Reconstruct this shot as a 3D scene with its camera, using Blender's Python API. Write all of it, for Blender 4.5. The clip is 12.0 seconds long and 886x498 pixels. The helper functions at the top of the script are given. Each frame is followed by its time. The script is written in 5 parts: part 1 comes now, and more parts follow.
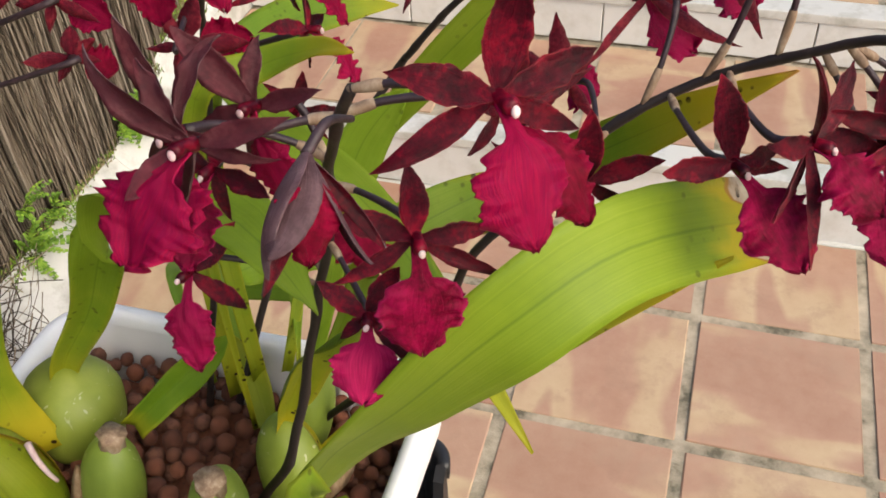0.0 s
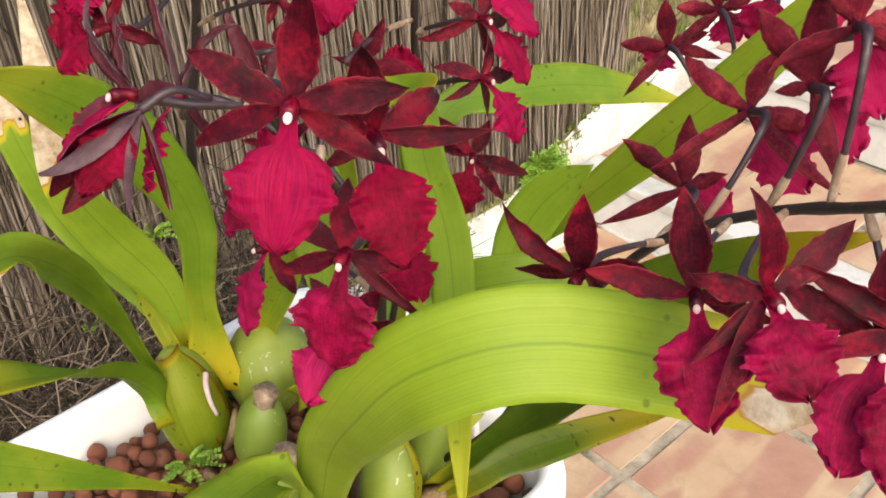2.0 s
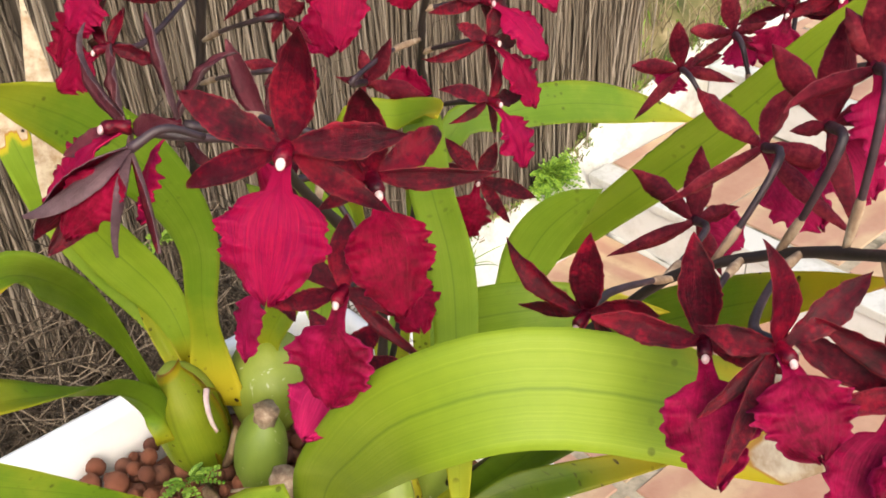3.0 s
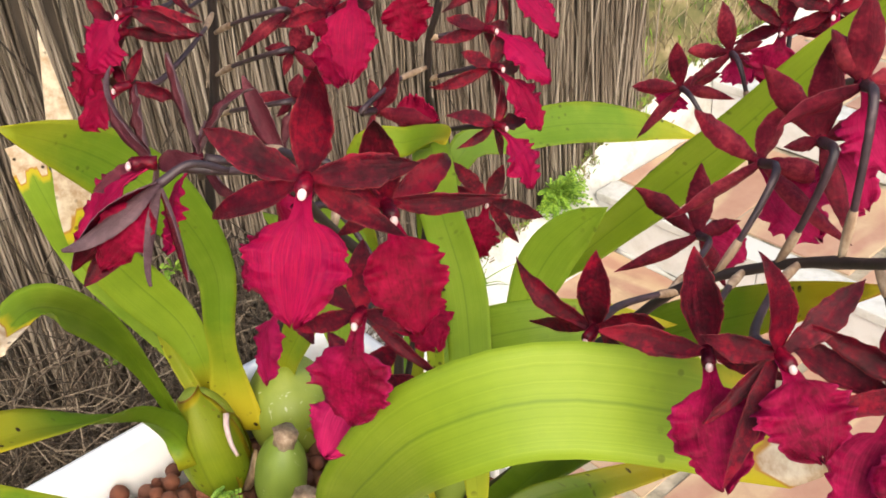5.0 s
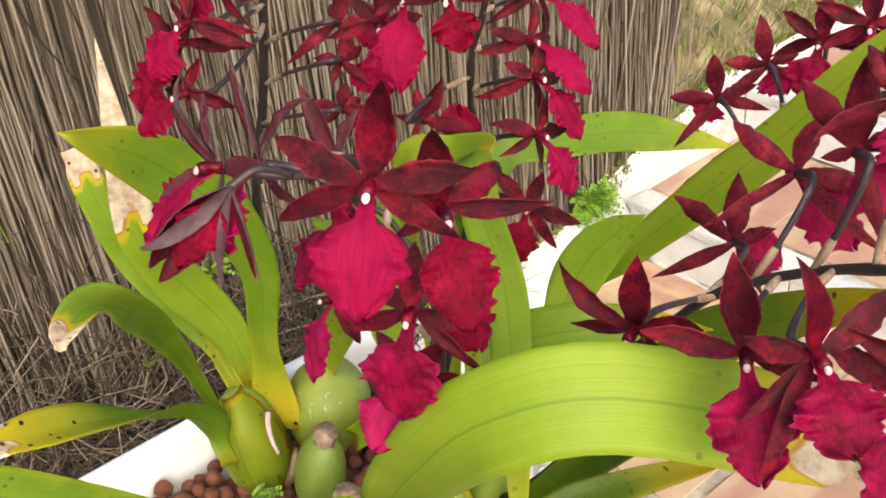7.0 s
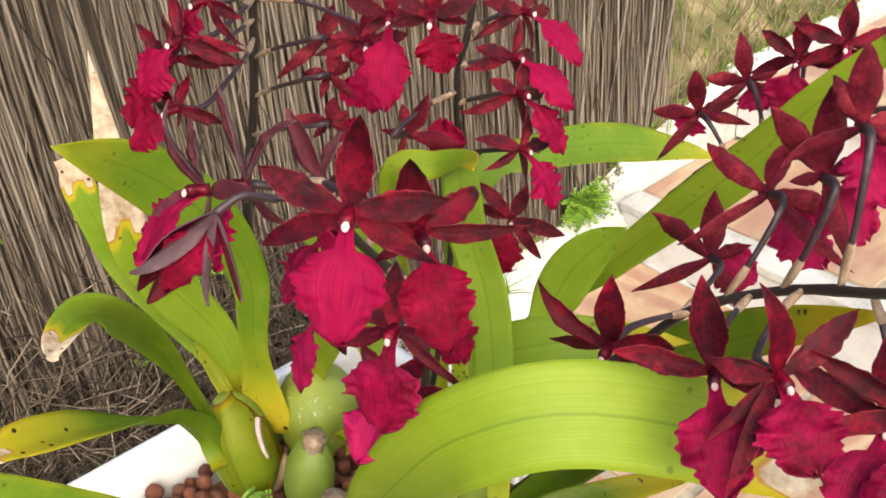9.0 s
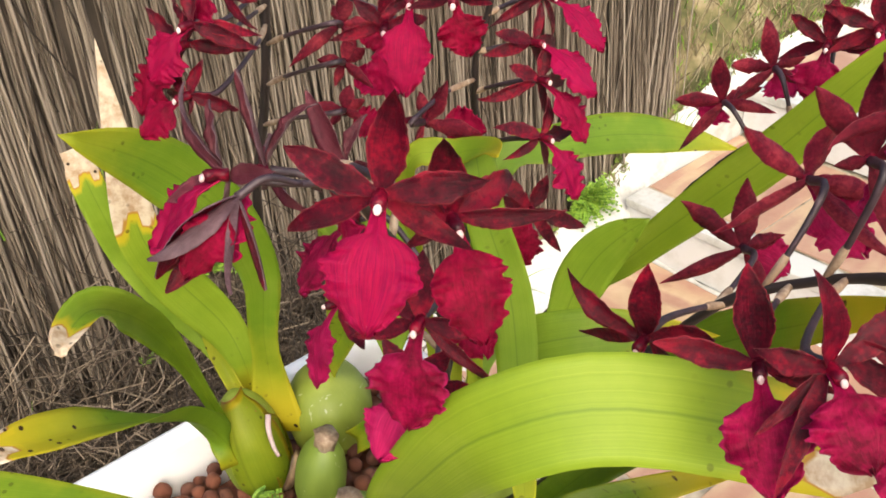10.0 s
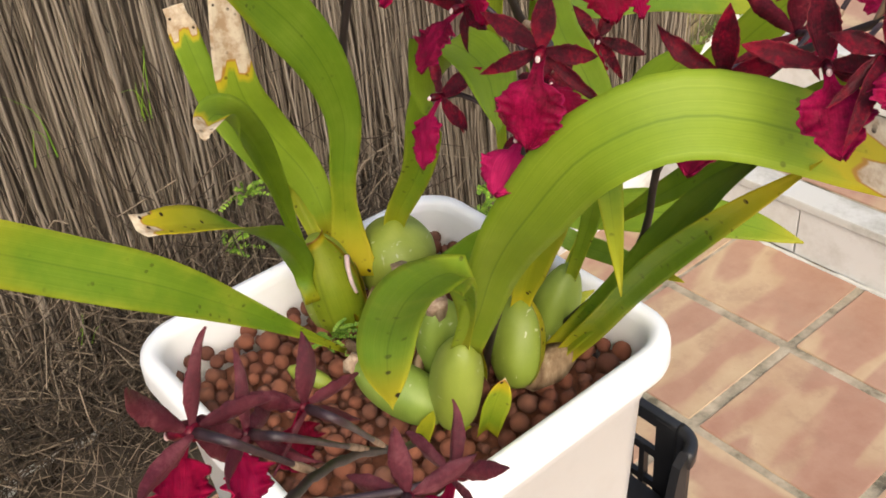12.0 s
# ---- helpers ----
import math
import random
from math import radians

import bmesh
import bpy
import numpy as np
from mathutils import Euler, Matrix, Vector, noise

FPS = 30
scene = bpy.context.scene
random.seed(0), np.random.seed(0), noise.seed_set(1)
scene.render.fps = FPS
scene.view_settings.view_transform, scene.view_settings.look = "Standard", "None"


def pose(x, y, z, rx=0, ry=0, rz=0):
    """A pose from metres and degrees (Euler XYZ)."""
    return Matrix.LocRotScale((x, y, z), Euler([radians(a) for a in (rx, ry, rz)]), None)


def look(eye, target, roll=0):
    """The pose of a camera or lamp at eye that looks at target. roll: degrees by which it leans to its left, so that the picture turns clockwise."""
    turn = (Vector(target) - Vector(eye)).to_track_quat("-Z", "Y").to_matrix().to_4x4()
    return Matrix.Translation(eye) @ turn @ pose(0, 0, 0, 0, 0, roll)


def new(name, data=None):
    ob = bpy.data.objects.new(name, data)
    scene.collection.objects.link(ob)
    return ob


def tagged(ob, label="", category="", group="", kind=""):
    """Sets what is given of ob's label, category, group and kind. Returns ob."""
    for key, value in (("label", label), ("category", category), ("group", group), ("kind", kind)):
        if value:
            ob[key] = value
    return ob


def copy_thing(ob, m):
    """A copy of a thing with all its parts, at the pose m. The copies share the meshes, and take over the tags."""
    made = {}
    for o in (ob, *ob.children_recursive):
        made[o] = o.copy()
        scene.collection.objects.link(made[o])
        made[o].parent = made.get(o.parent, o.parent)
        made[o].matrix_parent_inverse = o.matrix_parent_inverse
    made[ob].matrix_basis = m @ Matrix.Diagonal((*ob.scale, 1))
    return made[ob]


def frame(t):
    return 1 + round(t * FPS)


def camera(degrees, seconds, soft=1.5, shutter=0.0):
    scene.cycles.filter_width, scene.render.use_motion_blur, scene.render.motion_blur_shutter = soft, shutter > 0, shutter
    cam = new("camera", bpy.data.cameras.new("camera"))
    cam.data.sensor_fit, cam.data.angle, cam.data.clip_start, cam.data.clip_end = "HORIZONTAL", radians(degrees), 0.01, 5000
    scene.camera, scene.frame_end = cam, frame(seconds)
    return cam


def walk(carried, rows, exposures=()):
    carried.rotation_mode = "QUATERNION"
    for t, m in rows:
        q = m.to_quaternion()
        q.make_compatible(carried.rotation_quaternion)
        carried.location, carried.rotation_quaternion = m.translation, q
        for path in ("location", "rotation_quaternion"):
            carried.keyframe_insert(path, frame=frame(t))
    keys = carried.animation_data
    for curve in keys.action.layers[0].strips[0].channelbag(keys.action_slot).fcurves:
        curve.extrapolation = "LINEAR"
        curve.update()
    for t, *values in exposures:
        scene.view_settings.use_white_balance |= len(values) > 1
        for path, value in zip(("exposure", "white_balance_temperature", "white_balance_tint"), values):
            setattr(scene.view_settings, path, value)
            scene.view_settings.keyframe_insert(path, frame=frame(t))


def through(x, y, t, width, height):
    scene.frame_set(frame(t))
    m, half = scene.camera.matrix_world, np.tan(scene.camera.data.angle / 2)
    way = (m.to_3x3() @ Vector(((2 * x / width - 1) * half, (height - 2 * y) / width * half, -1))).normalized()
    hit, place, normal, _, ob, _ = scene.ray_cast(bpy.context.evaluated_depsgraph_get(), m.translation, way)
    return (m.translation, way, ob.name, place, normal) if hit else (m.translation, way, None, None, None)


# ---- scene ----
cam = camera(49.40, 12.0, 1.7)
PATH = [
    (0.0, (0.5403, -1.3133, 1.3279), (0.4255, -0.9612, 0.9920), -3.19),
    (0.5, (0.5771, -1.3389, 1.3176), (0.4466, -0.9744, 1.0012), -3.94),
    (1.0, (0.6220, -1.3045, 1.2992), (0.4003, -0.9764, 0.9939), -3.97),
    (1.5, (0.6703, -1.2624, 1.2999), (0.3687, -0.9966, 1.0026), -3.69),
    (2.0, (0.6744, -1.2450, 1.3102), (0.3630, -0.9817, 1.0208), -3.56),
    (2.5, (0.6656, -1.2336, 1.3135), (0.3511, -0.9731, 1.0250), -2.88),
    (4.5, (0.6676, -1.2334, 1.3187), (0.3480, -0.9757, 1.0334), -4.73),
    (5.0, (0.6738, -1.2412, 1.3217), (0.3511, -0.9804, 1.0427), -5.03),
    (5.5, (0.6766, -1.2441, 1.3237), (0.3515, -0.9845, 1.0463), -5.34),
    (6.0, (0.6776, -1.2474, 1.3234), (0.3470, -0.9933, 1.0475), -5.79),
    (6.5, (0.6761, -1.2511, 1.3224), (0.3443, -0.9996, 1.0456), -5.69),
    (7.0, (0.6798, -1.2542, 1.3293), (0.3459, -1.0032, 1.0545), -5.51),
    (9.0, (0.6869, -1.2527, 1.3408), (0.3552, -1.0001, 1.0648), -5.10),
    (9.5, (0.6809, -1.2535, 1.3349), (0.3491, -1.0016, 1.0584), -5.29),
    (10.0, (0.6728, -1.2537, 1.3306), (0.3411, -1.0018, 1.0540), -5.24),
    (10.5, (0.6721, -1.2516, 1.3269), (0.3412, -0.9997, 1.0493), -5.03),
    (11.0, (0.6898, -1.2560, 1.3093), (0.3601, -1.0052, 1.0294), -4.80),
    (11.2, (0.7138, -1.2455, 1.3050), (0.3808, -1.0024, 1.0222), -5.20),
    (11.5, (0.7285, -1.2724, 1.3009), (0.4023, -1.0226, 1.0160), -4.67),
    (11.7, (0.7374, -1.2984, 1.2988), (0.4090, -1.0509, 1.0144), -4.82),
    (12.0, (0.7245, -1.3618, 1.2948), (0.3968, -1.1159, 1.0081), -5.64),
]
EXPOSURE = [(0.0, 0.36, 6900, 8), (0.5, 0.48, 6900, 8), (1.0, 0.44, 6900, 8), (2.0, 0.74, 6900, 8), (10.5, 0.82, 6900, 8), (11.3, 0.78, 6900, 8), (12.0, 0.46, 6900, 8)]
walk(cam, [(t, look(eye, target, roll)) for t, eye, target, roll in PATH], EXPOSURE)

# ---- world, sun, exposure ----
world = bpy.data.worlds.new("sky")
scene.world = world
world.use_nodes = True
wn = world.node_tree
sky = wn.nodes.new("ShaderNodeTexSky")
sky.sky_type, sky.sun_disc = "NISHITA", False
sky.sun_elevation, sky.sun_rotation = radians(42), radians(118)
sky.air_density, sky.dust_density = 1.0, 4.0
wn.links.new(sky.outputs[0], wn.nodes["Background"].inputs[0])
wn.nodes["Background"].inputs[1].default_value = 0.18
sun_data = bpy.data.lights.new("sun", "SUN")
sun_data.energy, sun_data.angle, sun_data.color = 1.5, radians(60), (1.0, 0.945, 0.85)
sun = new("sun", sun_data)
sun.matrix_world = look((3.0, -1.6, 3.0), (0, 0, 0))

# ---- materials ----
def shader(name, rough=0.6):
    m = bpy.data.materials.new(name)
    m.use_nodes = True
    nt = m.node_tree
    bsdf = nt.nodes["Principled BSDF"]
    bsdf.inputs["Roughness"].default_value = rough
    return m, nt, bsdf


def node(nt, kind, **sets):
    n = nt.nodes.new(kind)
    for key, value in sets.items():
        n.inputs[key.replace("_", " ")].default_value = value
    return n


def noise_tex(nt, vec, scale, detail=4.0, rough=0.55, distort=0.0):
    n = node(nt, "ShaderNodeTexNoise", Scale=scale, Detail=detail, Roughness=rough, Distortion=distort)
    if vec is not None:
        nt.links.new(vec, n.inputs["Vector"])
    return n.outputs["Fac"]


def ramp(nt, fac, stops):
    r = nt.nodes.new("ShaderNodeValToRGB")
    el = r.color_ramp.elements
    while len(el) < len(stops):
        el.new(0.5)
    for e, (p, c) in zip(el, stops):
        e.position = p
        e.color = (*c, 1) if len(c) == 3 else c
    nt.links.new(fac, r.inputs[0])
    return r.outputs[0]


def mix(nt, fac, a, b, how="MIX"):
    n = nt.nodes.new("ShaderNodeMix")
    n.data_type, n.blend_type = "RGBA", how
    for socket, value in ((n.inputs[0], fac), (n.inputs[6], a), (n.inputs[7], b)):
        if isinstance(value, (int, float)):
            socket.default_value = value
        elif isinstance(value, tuple):
            socket.default_value = (*value, 1)
        else:
            nt.links.new(value, socket)
    return n.outputs[2]


def calc(nt, how, a, b=0.0, c=0.0):
    n = nt.nodes.new("ShaderNodeMath")
    n.operation = how
    for socket, value in zip(n.inputs, (a, b, c)):
        if isinstance(value, (int, float)):
            socket.default_value = value
        else:
            nt.links.new(value, socket)
    return n.outputs[0]


def bump(nt, bsdf, height, strength=0.3, distance=0.001):
    b = node(nt, "ShaderNodeBump", Strength=strength, Distance=distance)
    nt.links.new(height, b.inputs["Height"])
    nt.links.new(b.outputs[0], bsdf.inputs["Normal"])


def coords(nt, which="Object"):
    return nt.nodes.new("ShaderNodeTexCoord").outputs[which]


def position(nt):
    return nt.nodes.new("ShaderNodeNewGeometry").outputs["Position"]


def offset_by_random(nt, vec):
    info = nt.nodes.new("ShaderNodeObjectInfo")
    sc = nt.nodes.new("ShaderNodeVectorMath")
    sc.operation = "SCALE"
    sc.inputs[0].default_value = (17.0, 31.0, 9.0)
    nt.links.new(info.outputs["Random"], sc.inputs["Scale"])
    ad = nt.nodes.new("ShaderNodeVectorMath")
    nt.links.new(vec, ad.inputs[0])
    nt.links.new(sc.outputs[0], ad.inputs[1])
    return ad.outputs[0], info.outputs["Random"]


def stretch(nt, vec, scale):
    mp = nt.nodes.new("ShaderNodeMapping")
    mp.inputs["Scale"].default_value = scale
    nt.links.new(vec, mp.inputs["Vector"])
    return mp.outputs[0]


def translucent(nt, bsdf, colour, amount):
    """Lets part of the light through a thin blade."""
    tr = nt.nodes.new("ShaderNodeBsdfTranslucent")
    if isinstance(colour, tuple):
        tr.inputs[0].default_value = (*colour, 1)
    else:
        nt.links.new(colour, tr.inputs[0])
    mx = nt.nodes.new("ShaderNodeMixShader")
    mx.inputs[0].default_value = amount
    nt.links.new(bsdf.outputs[0], mx.inputs[1])
    nt.links.new(tr.outputs[0], mx.inputs[2])
    nt.links.new(mx.outputs[0], nt.nodes["Material Output"].inputs[0])


def tile_material():
    m, nt, b = shader("terracotta", 0.75)
    vec, rnd = offset_by_random(nt, coords(nt))
    # clay streaks run along one side of each tile or the other
    side = nt.nodes.new("ShaderNodeSeparateXYZ")
    nt.links.new(vec, side.inputs[0])
    turn = calc(nt, "GREATER_THAN", calc(nt, "FRACT", calc(nt, "MULTIPLY", rnd, 7.0)), 0.5)
    diff = calc(nt, "MULTIPLY", turn, calc(nt, "SUBTRACT", side.outputs["Y"], side.outputs["X"]))
    flow = nt.nodes.new("ShaderNodeCombineXYZ")
    nt.links.new(calc(nt, "ADD", side.outputs["X"], diff), flow.inputs[0])
    nt.links.new(calc(nt, "MULTIPLY", calc(nt, "SUBTRACT", side.outputs["Y"], diff), 0.28), flow.inputs[1])
    bands = noise_tex(nt, flow.outputs[0], 7.5, 3.0, 0.4, 0.1)
    base = ramp(nt, bands, [(0.36, (0.30, 0.145, 0.098)), (0.46, (0.36, 0.190, 0.132)), (0.50, (0.46, 0.335, 0.200)), (0.575, (0.50, 0.39, 0.235)), (0.62, (0.35, 0.190, 0.135))])
    cloud = noise_tex(nt, vec, 22.0, 6.0, 0.65)
    base = mix(nt, 0.28, base, ramp(nt, cloud, [(0.3, (0.28, 0.145, 0.10)), (0.7, (0.50, 0.365, 0.265))]))
    grime = noise_tex(nt, vec, 10.0, 7.0, 0.74)
    base = mix(nt, ramp(nt, grime, [(0.52, (0, 0, 0)), (0.68, (0.6, 0.6, 0.6))]), base, (0.27, 0.155, 0.11))
    xyz = nt.nodes.new("ShaderNodeSeparateXYZ")
    nt.links.new(coords(nt), xyz.inputs[0])
    out = calc(nt, "MAXIMUM", calc(nt, "ABSOLUTE", xyz.outputs["X"]), calc(nt, "ABSOLUTE", xyz.outputs["Y"]))
    worn = calc(nt, "ADD", calc(nt, "MULTIPLY", out, 5.5), calc(nt, "MULTIPLY", calc(nt, "SUBTRACT", grime, 0.5), 1.5))
    base = mix(nt, ramp(nt, worn, [(0.62, (0, 0, 0)), (0.85, (0.25, 0.25, 0.25))]), base, (0.45, 0.30, 0.21))
    specks = noise_tex(nt, vec, 190.0, 3.0, 0.6)
    base = mix(nt, ramp(nt, specks, [(0.66, (0, 0, 0)), (0.74, (0.35, 0.35, 0.35))]), base, (0.26, 0.14, 0.10))
    nt.links.new(mix(nt, 0.18, base, ramp(nt, rnd, [(0.0, (0.30, 0.155, 0.11)), (1.0, (0.50, 0.37, 0.26))])), b.inputs["Base Color"])
    bump(nt, b, calc(nt, "ADD", cloud, calc(nt, "MULTIPLY", specks, 0.4)), 0.4, 0.0018)
    return m


def grout_material():
    m, nt, b = shader("mortar", 0.9)
    p = position(nt)
    base = ramp(nt, noise_tex(nt, p, 14.0, 5.0, 0.65), [(0.36, (0.11, 0.097, 0.066)), (0.44, (0.25, 0.22, 0.162)), (0.56, (0.38, 0.325, 0.245)), (0.75, (0.50, 0.425, 0.33))])
    nt.links.new(base, b.inputs["Base Color"])
    bump(nt, b, noise_tex(nt, p, 300.0, 4.0), 0.6, 0.002)
    return m


def paint_material(name, colour, stain):
    m, nt, b = shader(name, 0.7)
    p = position(nt)
    dirt = noise_tex(nt, p, 11.0, 6.0, 0.7)
    base = mix(nt, ramp(nt, dirt, [(0.47, (0, 0, 0)), (0.70, (0.8, 0.8, 0.8))]), colour, stain)
    nt.links.new(base, b.inputs["Base Color"])
    bump(nt, b, calc(nt, "ADD", noise_tex(nt, p, 60.0, 5.0), dirt), 0.4, 0.002)
    return m


def plastic_material(name, colour, rough, grime=None):
    m, nt, b = shader(name, rough)
    p = position(nt)
    n = noise_tex(nt, p, 24.0, 5.0, 0.6)
    if grime:
        nt.links.new(mix(nt, ramp(nt, n, [(0.5, (0, 0, 0)), (0.8, (0.5, 0.5, 0.5))]), colour, grime), b.inputs["Base Color"])
    else:
        b.inputs["Base Color"].default_value = (*colour, 1)
    bump(nt, b, noise_tex(nt, p, 420.0, 2.0), 0.08, 0.0006)
    return m


def clay_material():
    m, nt, b = shader("fired_clay", 0.88)
    vec, rnd = offset_by_random(nt, coords(nt))
    base = ramp(nt, rnd, [(0.0, (0.115, 0.038, 0.022)), (0.45, (0.20, 0.062, 0.032)), (0.8, (0.25, 0.083, 0.042)), (1.0, (0.16, 0.066, 0.042))])
    n = noise_tex(nt, vec, 260.0, 5.0, 0.65)
    base = mix(nt, ramp(nt, n, [(0.3, (0.75, 0.75, 0.75)), (0.5, (0, 0, 0))]), base, (0.07, 0.03, 0.022))
    base = mix(nt, ramp(nt, noise_tex(nt, vec, 90.0, 3.0), [(0.6, (0, 0, 0)), (0.8, (0.5, 0.5, 0.5))]), base, (0.42, 0.2, 0.12))
    nt.links.new(base, b.inputs["Base Color"])
    bump(nt, b, n, 0.6, 0.0012)
    return m


def leaf_material(name, through):
    """Veined blade; the mesh's own 'age' takes it from green over yellow to dried cream."""
    m, nt, b = shader(name, 0.48)
    uv = nt.nodes.new("ShaderNodeUVMap").outputs[0]
    info = nt.nodes.new("ShaderNodeObjectInfo").outputs["Random"]
    p = position(nt)
    veins = noise_tex(nt, stretch(nt, uv, (0.10, 13.0, 1.0)), 1.6, 5.0, 0.75)
    fine = noise_tex(nt, stretch(nt, uv, (0.35, 62.0, 1.0)), 1.6, 3.0, 0.6)
    veins = calc(nt, "ADD", calc(nt, "MULTIPLY", veins, 0.62), calc(nt, "MULTIPLY", fine, 0.38))
    across = nt.nodes.new("ShaderNodeSeparateXYZ")
    nt.links.new(uv, across.inputs[0])
    rib = calc(nt, "ABSOLUTE", across.outputs["Y"])
    patch = noise_tex(nt, p, 26.0, 4.0, 0.6)
    green = ramp(nt, calc(nt, "ADD", calc(nt, "MULTIPLY", veins, 0.6), calc(nt, "MULTIPLY", patch, 0.4)),
                 [(0.30, (0.095, 0.21, 0.011)), (0.5, (0.205, 0.335, 0.021)), (0.70, (0.37, 0.48, 0.065))])
    green = mix(nt, 0.35, green, ramp(nt, info, [(0.0, (0.13, 0.25, 0.016)), (0.5, (0.25, 0.375, 0.022)), (1.0, (0.38, 0.46, 0.030))]))
    green = mix(nt, ramp(nt, rib, [(0.0, (0.55, 0.55, 0.55)), (0.05, (0, 0, 0))]), green, (0.10, 0.19, 0.012))
    age = nt.nodes.new("ShaderNodeAttribute")
    age.attribute_name = "age"
    a = calc(nt, "ADD", age.outputs["Fac"], calc(nt, "MULTIPLY", calc(nt, "SUBTRACT", patch, 0.5), 0.35))
    green = mix(nt, ramp(nt, calc(nt, "MULTIPLY", a, -1.0), [(0.05, (0, 0, 0)), (0.95, (1, 1, 1))]), green, ramp(nt, veins, [(0.3, (0.045, 0.10, 0.008)), (0.7, (0.10, 0.18, 0.016))]))
    yellow = mix(nt, patch, (0.60, 0.47, 0.015), (0.50, 0.46, 0.03))
    dry = ramp(nt, noise_tex(nt, p, 120.0, 4.0, 0.6), [(0.35, (0.48, 0.33, 0.20)), (0.6, (0.74, 0.65, 0.50))])
    col = mix(nt, ramp(nt, a, [(0.25, (0, 0, 0)), (0.75, (1, 1, 1))]), green, yellow)
    half = calc(nt, "MULTIPLY", a, 0.5)
    col = mix(nt, ramp(nt, half, [(0.56, (0, 0, 0)), (0.62, (1, 1, 1))]), col, (0.50, 0.26, 0.05))
    col = mix(nt, ramp(nt, half, [(0.66, (0, 0, 0)), (0.72, (1, 1, 1))]), col, dry)
    vor = node(nt, "ShaderNodeTexVoronoi", Scale=150.0, Randomness=1.0)
    nt.links.new(p, vor.inputs["Vector"])
    dots = ramp(nt, vor.outputs["Distance"], [(0.16, (1, 1, 1)), (0.24, (0, 0, 0))])
    where = ramp(nt, noise_tex(nt, p, 34.0, 2.0), [(0.5, (0, 0, 0)), (0.58, (1, 1, 1))])
    where = mix(nt, 1.0, where, ramp(nt, a, [(0.05, (0.03, 0.03, 0.03)), (0.5, (1, 1, 1))]), "MULTIPLY")
    col = mix(nt, mix(nt, 1.0, dots, where, "MULTIPLY"), col, (0.035, 0.016, 0.006))
    nt.links.new(col, b.inputs["Base Color"])
    bump(nt, b, veins, 0.25, 0.001)
    translucent(nt, b, col, through)
    b.inputs["Specular IOR Level"].default_value = 0.35
    return m


def bulb_material():
    m, nt, b = shader("pseudobulb_skin", 0.5)
    vec, rnd = offset_by_random(nt, coords(nt))
    n = noise_tex(nt, stretch(nt, vec, (1, 1, 0.35)), 42.0, 5.0, 0.6)
    base = ramp(nt, n, [(0.3, (0.13, 0.19, 0.026)), (0.55, (0.20, 0.27, 0.042)), (0.75, (0.29, 0.34, 0.068))])
    base = mix(nt, 0.4, base, ramp(nt, rnd, [(0.0, (0.13, 0.22, 0.030)), (1.0, (0.29, 0.31, 0.030))]))
    scars = noise_tex(nt, vec, 95.0, 2.0, 0.4, 2.5)
    base = mix(nt, ramp(nt, scars, [(0.69, (0, 0, 0)), (0.74, (0.6, 0.6, 0.6))]), base, (0.52, 0.52, 0.38))
    nt.links.new(base, b.inputs["Base Color"])
    bump(nt, b, n, 0.15, 0.001)
    return m


